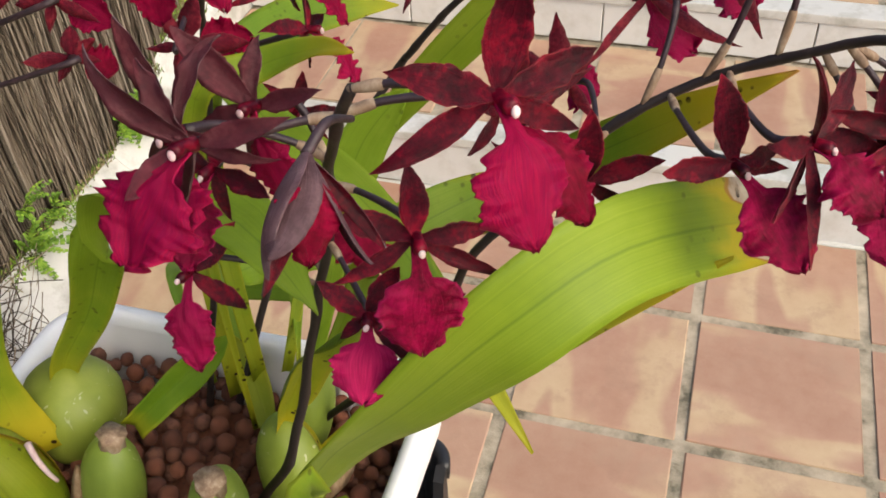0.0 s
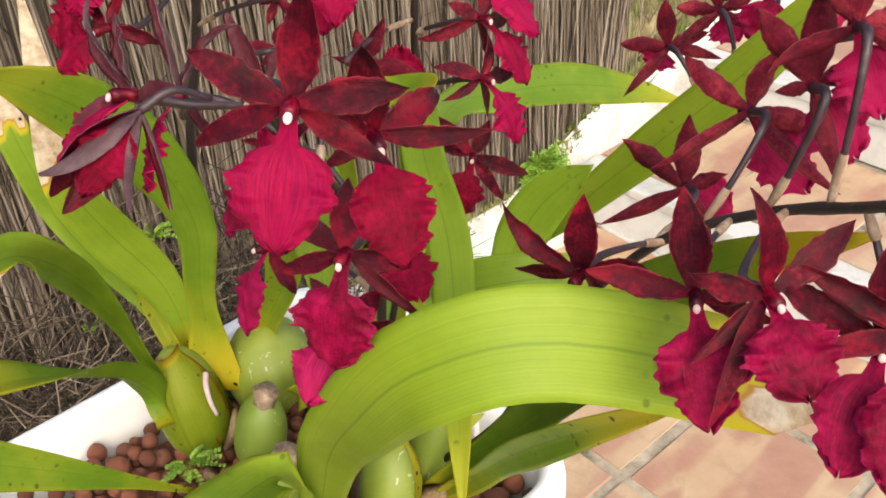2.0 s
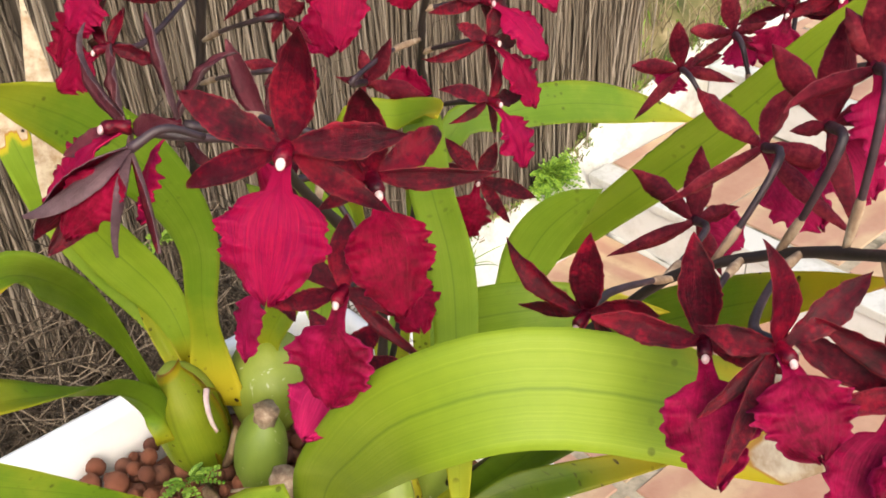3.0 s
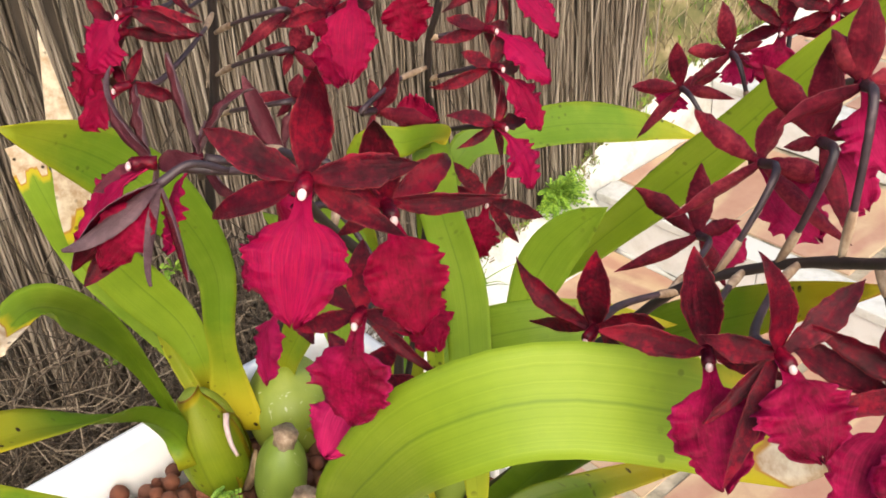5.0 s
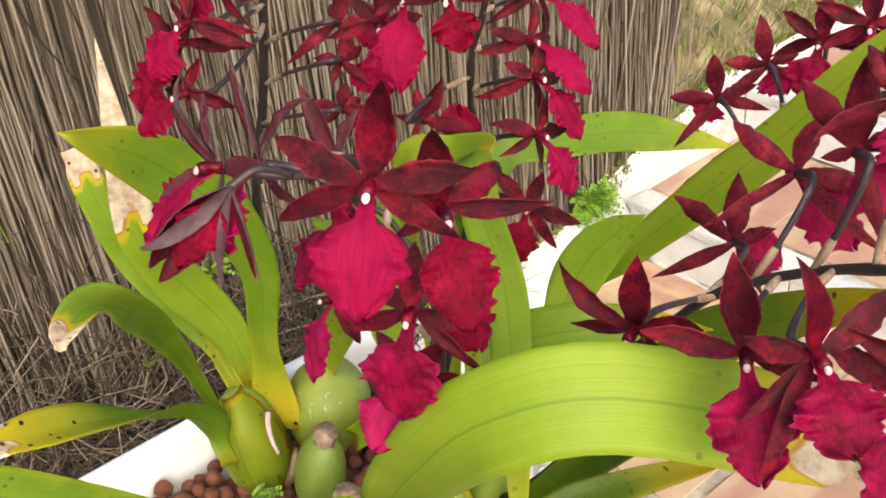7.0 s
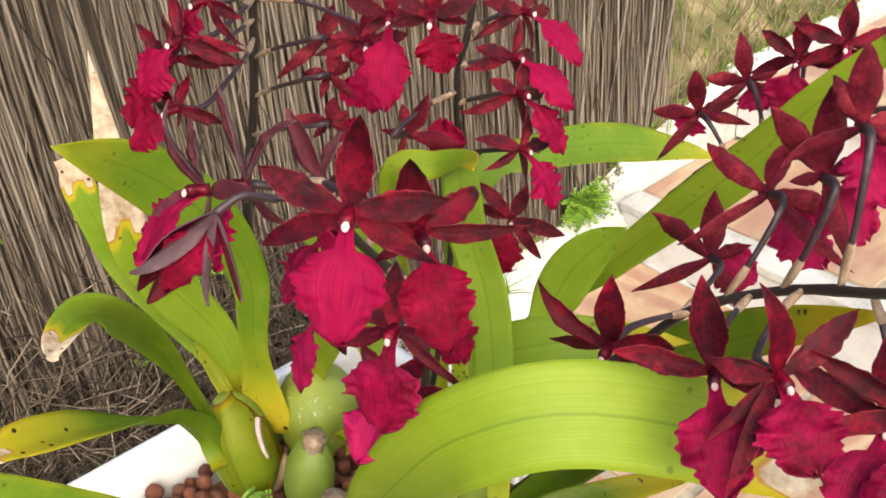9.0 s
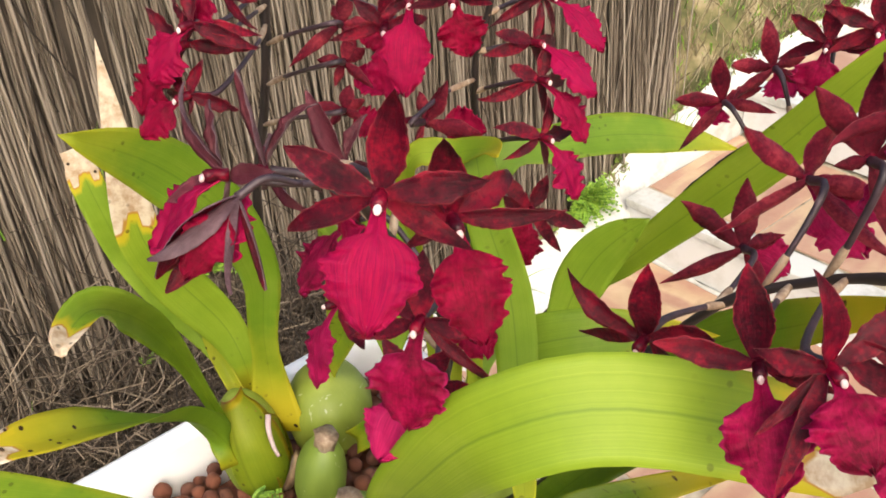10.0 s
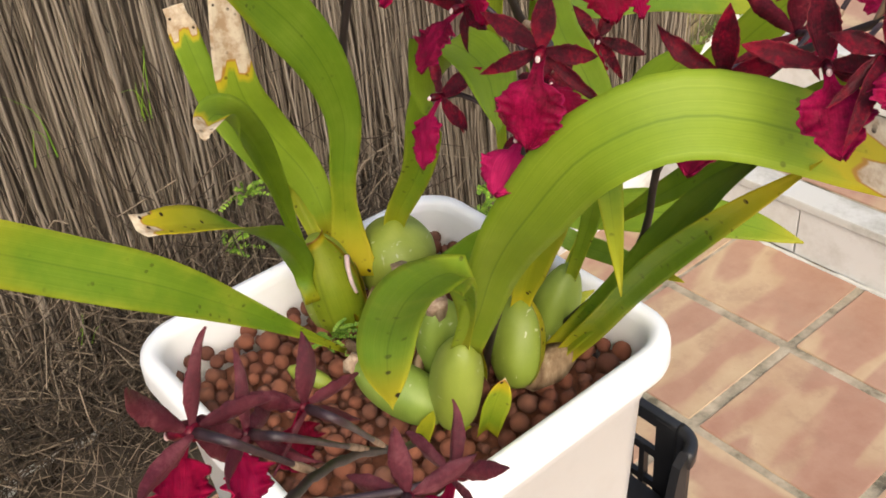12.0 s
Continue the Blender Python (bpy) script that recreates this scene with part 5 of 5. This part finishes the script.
bloom(front_spike, (0.494, -1.114, 1.190), (0.92, -0.38, 0.13), (-0.13, 0.04, 0.99), ((0, 27, 11), (53, 16, 0), (-70, 29, -27), (112, 15, 0), (-99, 32, 13)), (-4, 35, 32, 0.92))
bloom(front_spike, (0.398, -1.039, 1.077), (0.85, -0.45, 0.27), (-0.13, 0.04, 0.99), ((0, 15, 0), (75, 15, -10), (-75, 16, -10), (115, 15, -10), (-120, 18, -5)), (6, 37, 51, 0.95))
bloom(front_spike, (0.465, -1.108, 1.135), (0.52, -0.82, 0.24), (-0.11, 0.22, 0.97), ((0, 23, 0), (58, 27, 0), (-93, 23, 0), (113, 28, 0), (-130, 36, 0)), (-4, 40, -5, 1.15), rose=LIP_ROSE)
bloom(front_spike, (0.440, -1.096, 1.082), (0.41, -0.79, 0.46), (0.36, 0.60, 0.71), ((0, 21, 0), (82, 22, 0), (-47, 35, 6), (157, 13, 0), (-103, 32, 21)), (23, 30, 15, 1.0), rose=LIP_ROSE)
bloom(front_spike, (0.357, -1.077, 1.068), (-0.05, -0.94, 0.33), (0.67, 0.22, 0.71), ((0, 26, -25), None, None, None, (-89, 22, -10)), (58, 39, 8, 0.9), rose=LIP_ROSE)
bloom(front_spike, (0.377, -1.074, 1.121), (-0.05, -0.94, 0.33), (0.33, 0.29, 0.90), ((0, 20, -17), None, None, None, (-143, 20, 1)), (21, 37, 24, 0.9), rose=LIP_ROSE)
bloom(front_spike, (0.421, -1.145, 1.189), (-0.41, -0.83, 0.37), (-0.63, 0.56, 0.54), ((0, 32, 40), (97, 20, 41), (-10, 23, 18), None, None), (-51, 33, 17, 1.45), back=BUD)
bloom(front_spike, (0.402, -1.122, 1.174), (-0.41, -0.83, 0.37), (-0.20, 0.48, 0.85), ((0, 34, 25), None, (-13, 28, -14), None, None), (10, 32, -1, 1.0), back=BUD)
bloom(front_spike, (0.412, -1.096, 1.167), (-0.41, -0.83, 0.37), (-0.70, 0.55, 0.45), ((0, 32, 30), None, (-43, 20, -6), None, None), (-32, 36, -28, 0.9), back=BUD)
bloom(side_spike, (0.555, -1.050, 1.135), (0.59, -0.74, 0.31), (-0.28, 0.17, 0.94), ((0, 32, 10), (71, 32, 5), (-94, 18, 0), (-113, 13, 0), None), (2, 39, 29, 1.05), join=(0.530, -0.992, 1.121), kink=0.1, rose=LIP_ROSE)
bloom(side_spike, (0.577, -1.050, 1.147), (0.79, -0.52, 0.33), (-0.40, -0.03, 0.92), ((0, 32, 21), (59, 21, 0), (-71, 29, 0), (114, 27, 0), (137, 39, 18)), (-10, 29, 32, 1.05), join=(0.550, -0.992, 1.134), kink=0.1, rose=LIP_ROSE)
bloom(side_spike, (0.506, -1.042, 1.112), (0.21, -0.97, 0.11), (-0.05, 0.10, 0.99), ((0, 32, 10), (61, 33, 12), (-66, 28, 0), (106, 27, 0), None), (0, 43, 26, 0.95), join=(0.508, -0.998, 1.104), kink=0.1, rose=LIP_ROSE)
bloom(side_spike, (0.613, -1.029, 1.140), (0.36, -0.92, 0.18), (-0.13, 0.14, 0.98), ((0, 31, 0), (64, 37, 3), (-69, 22, 0), (105, 36, 17), (-120, 26, 0)), (-2, 42, 28, 1.1), rose=LIP_ROSE)
bloom(side_spike, (0.602, -1.029, 1.133), (0.36, -0.92, 0.18), (-0.19, 0.12, 0.97), ((0, 27, 0), (64, 33, 5), (-55, 23, 0), (83, 24, 0), (-138, 16, 0)), (-14, 38, 28, 1.0), rose=LIP_ROSE)
bloom(side_spike, (0.623, -1.016, 1.140), (0.36, -0.92, 0.18), (-0.07, 0.17, 0.98), ((0, 26, 0), None, None, None, None), (2, 45, 28, 1.0), rose=LIP_ROSE)
bloom(side_spike, (0.515, -0.964, 1.147), (-0.75, 0.60, -0.28), (0.01, 0.44, 0.90), ((0, 23, 0), (86, 27, 0), (-73, 32, 5), (124, 40, -28), (-144, 39, 3)), (-55, 38, -12, 0.9), join=(0.520, -0.994, 1.115), kink=0.1, rose=LIP_ROSE)
bloom(side_spike, (0.543, -0.978, 1.171), (-0.67, 0.72, -0.18), (-0.07, 0.19, 0.98), ((0, 32, 3), (67, 22, 0), (-40, 30, 0), (158, 32, -13), (-104, 11, 0)), (-39, 32, 0, 0.9), join=(0.541, -0.991, 1.128), kink=0.1, rose=LIP_ROSE)
bloom(side_spike, (0.483, -0.950, 1.095), (-0.72, 0.60, -0.35), (-0.20, 0.30, 0.93), ((0, 29, 0), (73, 17, 0), (-55, 32, 15), (146, 25, 0), (-120, 37, 3)), (-61, 25, 0, 0.9), join=(0.503, -0.998, 1.100), kink=0.1, rose=LIP_ROSE)
bloom(side_spike, (0.555, -0.981, 1.195), (-0.59, 0.80, -0.12), (-0.14, 0.05, 0.99), ((0, 26, 0), (80, 16, 0), (-34, 17, 0), None, None), (-18, 32, 0, 0.9), join=(0.565, -0.997, 1.144), kink=0.1, rose=LIP_ROSE)
bloom(far_spike, (0.383, -0.827, 1.088), (-0.81, 0.57, -0.13), (-0.21, -0.08, 0.98), ((0, 26, 0), (85, 22, 0), (-71, 28, 0), (116, 30, 0), (-127, 35, -5)), (42, 15, 0, 0.9), rose=LIP_ROSE)
bloom(far_spike, (0.408, -0.820, 1.113), (-0.73, 0.68, -0.09), (-0.22, -0.10, 0.97), ((0, 26, 0), (85, 16, 0), (-73, 24, 0), (138, 16, 0), (-113, 27, 0)), (-18, 22, 0, 0.9), rose=LIP_ROSE)
bloom(far_spike, (0.440, -0.826, 1.137), (0.35, -0.93, 0.10), (-0.01, 0.10, 0.99), ((0, 22, 0), (59, 23, 0), (-74, 29, 0), None, (-95, 20, 0)), (-2, 30, 0, 1.1), rose=LIP_ROSE)
bloom(far_spike, (0.462, -0.821, 1.149), (0.35, -0.93, 0.10), (-0.14, 0.05, 0.99), ((0, 21, 0), None, None, None, None), (6, 31, 0, 1.0), rose=LIP_ROSE)
bloom(middle_spike, (0.344, -0.941, 1.052), (0.77, -0.55, 0.32), (0.09, 0.60, 0.80), ((0, 20, 0), (67, 27, 0), (-83, 31, 0), (101, 24, 0), (-120, 32, 0)), (12, 33, 0, 0.95))
bloom(middle_spike, (0.361, -0.948, 1.105), (0.93, 0.25, 0.27), (-0.36, 0.54, 0.76), ((0, 20, 9), (84, 24, -29), None, (140, 22, -26), None), (33, 35, 10, 0.95), join=(0.294, -0.935, 1.071), kink=0.1)
bloom(middle_spike, (0.349, -0.937, 1.129), (0.93, 0.25, 0.27), (-0.37, 0.58, 0.73), ((0, 18, 13), (91, 18, -29), None, (146, 32, -47), None), (42, 38, 14, 0.95), join=(0.305, -0.943, 1.111), kink=0.1)
bloom(middle_spike, (0.340, -0.932, 1.145), (0.93, 0.25, 0.27), (-0.36, 0.48, 0.80), ((0, 20, 10), (88, 23, -29), None, (117, 27, -30), None), (38, 40, 33, 0.95), join=(0.312, -0.946, 1.137), kink=0.1)
bloom(middle_spike, (0.335, -0.918, 1.164), (0.93, 0.25, 0.27), (-0.36, 0.51, 0.78), ((0, 20, 13), (96, 23, -30), None, (136, 32, -29), None), (38, 39, 28, 0.95), join=(0.321, -0.944, 1.159), kink=0.1)
bloom(middle_spike, (0.319, -0.989, 1.115), (-0.39, 0.82, -0.42), (0.26, 0.53, 0.81), ((0, 23, 0), (67, 29, 0), (-46, 15, 0), (-115, 13, 0), (169, 17, 0)), (-117, 31, 0, 0.8))
bloom(middle_spike, (0.360, -1.021, 1.198), (0.74, -0.66, 0.08), (0.08, 0.21, 0.97), ((0, 20, 0), (78, 20, 0), (-73, 25, 0), (133, 15, 0), (-77, 17, 0)), (5, 40, 21, 0.8))
bloom(middle_spike, (0.386, -1.019, 1.203), (0.74, -0.66, 0.08), (0.10, 0.23, 0.97), ((0, 21, 0), (68, 17, 0), (-60, 21, 0), (115, 18, 0), (-89, 15, 0)), (25, 23, 0, 0.8))
bloom(rear_spike, (0.324, -1.010, 1.174), (0.74, -0.66, 0.08), (0.10, 0.24, 0.97), ((0, 19, 0), (60, 17, 0), (-71, 19, 0), None, None), (15, 33, 0, 0.8))
bloom(rear_spike, (0.265, -0.996, 1.156), (-0.56, 0.74, -0.37), (-0.11, 0.38, 0.92), ((0, 17, 0), (76, 15, 0), (-41, 10, 0), (138, 12, 0), (-134, 33, -20)), (-82, 29, 0, 0.7), join=(0.213, -1.014, 1.137), kink=0.1)
bloom(rear_spike, (0.270, -1.001, 1.138), (-0.56, 0.74, -0.37), (0.09, 0.49, 0.87), ((0, 15, 0), (41, 13, 0), (-109, 14, 0), (105, 20, 0), (178, 13, 0)), (-76, 26, 0, 0.7), join=(0.206, -1.015, 1.111), kink=0.1)
bloom(rear_spike, (0.278, -1.010, 1.116), (-0.56, 0.74, -0.37), (-0.07, 0.40, 0.91), ((0, 13, 0), (53, 12, 0), (-95, 19, 0), (96, 11, 0), (-141, 11, 0)), (-73, 19, 0, 0.7), join=(0.196, -1.017, 1.083), kink=0.1)
bloom(rear_spike, (0.275, -1.081, 1.184), (0.04, -0.98, 0.22), (-0.18, 0.20, 0.96), ((0, 20, -3), None, (-103, 31, -33), None, (-94, 29, -34)), (-28, 31, 20, 1.15))
bloom(rear_spike, (0.267, -1.083, 1.173), (0.04, -0.98, 0.22), (0.03, 0.22, 0.98), ((0, 22, -12), None, (-100, 32, -55), None, (-96, 32, -56)), (-12, 38, 20, 1.15))
bloom(rear_spike, (0.281, -1.093, 1.155), (0.04, -0.98, 0.22), (0.26, 0.22, 0.94), ((0, 18, -21), None, (-80, 26, -32), None, (-156, 8, 7)), (-14, 28, 27, 0.9))
bloom(rear_spike, (0.275, -1.065, 1.198), (0.04, -0.98, 0.22), (0.20, 0.22, 0.96), ((0, 16, -15), None, (-95, 20, -30), None, None), (2, 22, 14, 1.1))
for at, facing, up, span, joint, lip in (
        ((0.511, -1.301, 1.093), (-0.91, -0.41, -0.06), (-0.30, 0.56, 0.77), 31, (0.500, -1.259, 1.033), (0, 29, -15, 1.1)), ((0.506, -1.283, 1.075), (-0.85, -0.50, -0.16), (-0.40, 0.42, 0.82), 27, (0.440, -1.203, 0.957), (0, 25, -15, 1.0)),
        ((0.498, -1.258, 1.064), (-0.95, -0.31, -0.04), (-0.17, 0.38, 0.91), 25, (0.425, -1.186, 0.935), (0, 23, -15, 1.0)), ((0.562, -1.245, 1.071), (0.01, 0.93, -0.35), (-0.31, 0.34, 0.89), 22, None, (0, 26, -50, 0.9)),
        ((0.563, -1.262, 1.076), (-0.51, 0.63, -0.58), (-0.58, 0.25, 0.78), 21, None, (0, 25, -50, 0.9))):
    bloom(near_spike, at, facing, up, (None,) * 5, lip, joint, 0.0, 0.8, span, SEPAL_DUSK)

half_open((0.464, -1.142, 1.201), (0.460, -1.160, 1.203), [((0.455, -1.188, 1.196), 0.0175), ((0.455, -1.182, 1.180), 0.0105), ((0.480, -1.176, 1.189), 0.0055), ((0.479, -1.163, 1.184), 0.005), ((0.464, -1.189, 1.199), 0.0125)], (0.467, -1.182, 1.191))

# ---- pseudobulbs, sheaths and dry remains ----
bulb((0.172, -0.999, 0.796), (0.178, -0.997, 0.869), 0.072, 0.9, 40, label="round glossy green pseudobulb", round_top=True)
bulb((0.223, -1.047, 0.797), (0.236, -1.037, 0.866), 0.044, 0.8, 20, scar=True, label="older pseudobulb with a cut dry neck")
BC0, BC1 = (0.182, -1.062, 0.795), (0.165, -1.066, 0.882)
bulb(BC0, BC1, 0.052, 0.88, 60, label="sheathed pseudobulb carrying several leaves")
clasp(BC0, BC1, 0.053, 200, 330, 0.05, 0.96, 0.55, 0.30, 0.38)
clasp(BC0, BC1, 0.054, 60, 250, 0.02, 0.95, -0.1, 0.28, 0.42)
clasp(BC0, BC1, 0.056, 265, 380, 0.02, 0.62, 0.2, 0.40, 0.50)
bulb((0.345, -1.090, 0.836), (0.284, -1.116, 0.856), 0.043, 0.85, 0, scar=True, label="pseudobulb lying on its side with a cut dry neck")
bulb((0.342, -1.082, 0.824), (0.368, -1.086, 0.908), 0.043, 0.8, 30)
bulb((0.347, -1.028, 0.822), (0.334, -1.006, 0.882), 0.043, 0.8, 10)
bulb((0.324, -0.982, 0.805), (0.341, -0.964, 0.888), 0.044, 0.8, 70)
bulb((0.312, -1.056, 0.828), (0.331, -1.077, 0.912), 0.042, 0.8, 80, scar=True, label="older pseudobulb with a cut dry neck")
bulb((0.240, -1.115, 0.806), (0.213, -1.133, 0.818), 0.020, 0.75, 0, scar=False, label="small young green shoot lying on the pebbles")
clasp((0.347, -1.028, 0.822), (0.334, -1.006, 0.882), 0.043, 215, 255, 0.03, 1.05, 0.1, 0.45, 0.7, "yellow sheath edge beside a pseudobulb")
clasp((0.342, -1.082, 0.824), (0.368, -1.086, 0.908), 0.043, 250, 300, 0.5, 1.08, 0.3, 0.5, 0.8, "yellowing sheath on a pseudobulb neck")
blade([(0.337, -1.010, 0.876), (0.347, -1.012, 0.905), (0.365, -1.018, 0.945), (0.392, -1.032, 0.99), (0.420, -1.055, 1.03)], 0.026, (0.7, -0.6, 0.3), (0.6, -0.5, 0.6), 0.5, 0.2, 0.5, 0.5, when=0.3, label="yellowing leaf rising beside the broad leaf")
blade([(0.362, -1.068, 0.815), (0.372, -1.068, 0.845), (0.380, -1.064, 0.872)], 0.018, (0.8, -0.5, 0.3), (0.8, -0.5, 0.3), 0.3, 1.5, 0.6, 0.8, ripple=0.0004, label="yellow sheath with a dried brown tip")
blade([(0.335, -1.105, 0.806), (0.343, -1.106, 0.828), (0.352, -1.103, 0.850)], 0.011, (0.7, -0.5, 0.5), (0.7, -0.5, 0.5), 0.5, 0.5, 0.6, 0.8, ripple=0.0003, label="young pale shoot")
blade([(0.330, -1.080, 0.803), (0.345, -1.080, 0.815), (0.358, -1.078, 0.822)], 0.010, (0.6, -0.3, 0.7), (0.6, -0.3, 0.7), 0.4, 0.5, 0.6, 0.8, ripple=0.0003, label="young yellow shoot")
husk([(0.352, -1.026, 0.822), (0.362, -1.016, 0.836), (0.368, -1.002, 0.844), (0.372, -0.984, 0.850)], 0.026)
husk([(0.205, -1.062, 0.81), (0.213, -1.056, 0.83), (0.215, -1.050, 0.85)], 0.008)
husk([(0.235, -1.085, 0.812), (0.255, -1.075, 0.82), (0.27, -1.06, 0.826)], 0.010)
husk([(0.205, -1.080, 0.808), (0.222, -1.085, 0.818), (0.24, -1.082, 0.818)], 0.010)
husk([(0.312, -1.085, 0.830), (0.320, -1.090, 0.855), (0.318, -1.082, 0.875)], 0.008)
husk([(0.255, -1.100, 0.826), (0.262, -1.106, 0.836), (0.272, -1.112, 0.846)], 0.009, "papery tan collar at a leaf base")
for pts, r, mat in (([(0.190, -1.054, 0.869), (0.197, -1.059, 0.864), (0.203, -1.061, 0.854), (0.206, -1.060, 0.845)], 0.0022, CAP), ([(0.245, -1.075, 0.83), (0.262, -1.066, 0.838), (0.272, -1.07, 0.828), (0.276, -1.078, 0.812)], 0.0012, BRACT)):
    bm = bmesh.new()
    tube(bm, spline(pts, 12), [r * (1 - 0.4 * k / 11) for k in range(12)], 8)
    organ("aerial_root", bm, mat, None, "short pale aerial root")

# ---- weeds ----
weed("fern", (0.205, -1.088, 0.815), 0.030, 16, "small bright green fern growing among the clay pebbles")
weed("herb", (-0.648, 0.172, 0.150), 0.085, 150, "feathery bright green weed at the foot of the fence", 1.0)
weed("herb", (-0.655, -0.23, 0.10), 0.12, 14, "feathery green weed climbing out of the fence")
weed("herb", (-0.655, -0.20, 0.19), 0.08, 9, "feathery green weed climbing out of the fence")
weed("herb", (-0.660, -0.75, 0.42), 0.07, 8, "small leafy weed growing out of the reeds")
weed("herb", (-0.660, -0.81, 0.33), 0.07, 7, "small leafy weed growing out of the reeds")
weed("herb", (-0.660, -0.12, 0.13), 0.07, 9, "small leafy weed growing out of the reeds")
weed("herb", (-0.660, -0.90, 0.30), 0.05, 6, "small leafy weed growing out of the reeds")
weed("herb", (0.215, 0.002, 0.0), 0.022, 10, "tuft of green weed in a tile joint")
weed("herb", (0.545, 0.262, 0.0), 0.025, 10, "tuft of green weed at the foot of the step")


def grass_tuft(at, count, length, label, fan=0.5):
    bm = bmesh.new()
    for _ in range(count):
        d = Vector((rng.gauss(0.3, fan), rng.gauss(0, fan), 1)).normalized()
        L = length * rng.uniform(0.5, 1.1)
        b = Vector(at) + Vector((rng.uniform(-0.01, 0.01), rng.uniform(-0.02, 0.02), 0))
        line = spline([b, b + d * L * 0.6, b + d * L + Vector((rng.gauss(0, 0.25), rng.gauss(0, 0.25), -0.3)) * L * 0.5], 8)
        tube(bm, line, [0.0016 * (1 - k / 7.5) for k in range(8)], 4, cap=False)
    tagged(part("grass_tuft", bm, WEED, None), label, "grass", group="grass tufts")


grass_tuft((-0.60, -0.12, 0.075), 16, 0.13, "thin grass sprawling over the white kerb", 0.9)
grass_tuft((-0.665, 0.50, 0.12), 16, 0.26, "tall green grass at the end of the fence", 0.15)
grass_tuft((-0.665, -1.05, 0.62), 3, 0.16, "green grass blades in front of the reeds", 0.2)
grass_tuft((-0.665, -0.87, 0.62), 4, 0.16, "green grass blades in front of the reeds", 0.3)
grass_tuft((-0.665, -1.10, 0.28), 3, 0.12, "green grass blades in front of the reeds", 0.3)

lay_floor()
plant_reeds()
pour_pebbles()
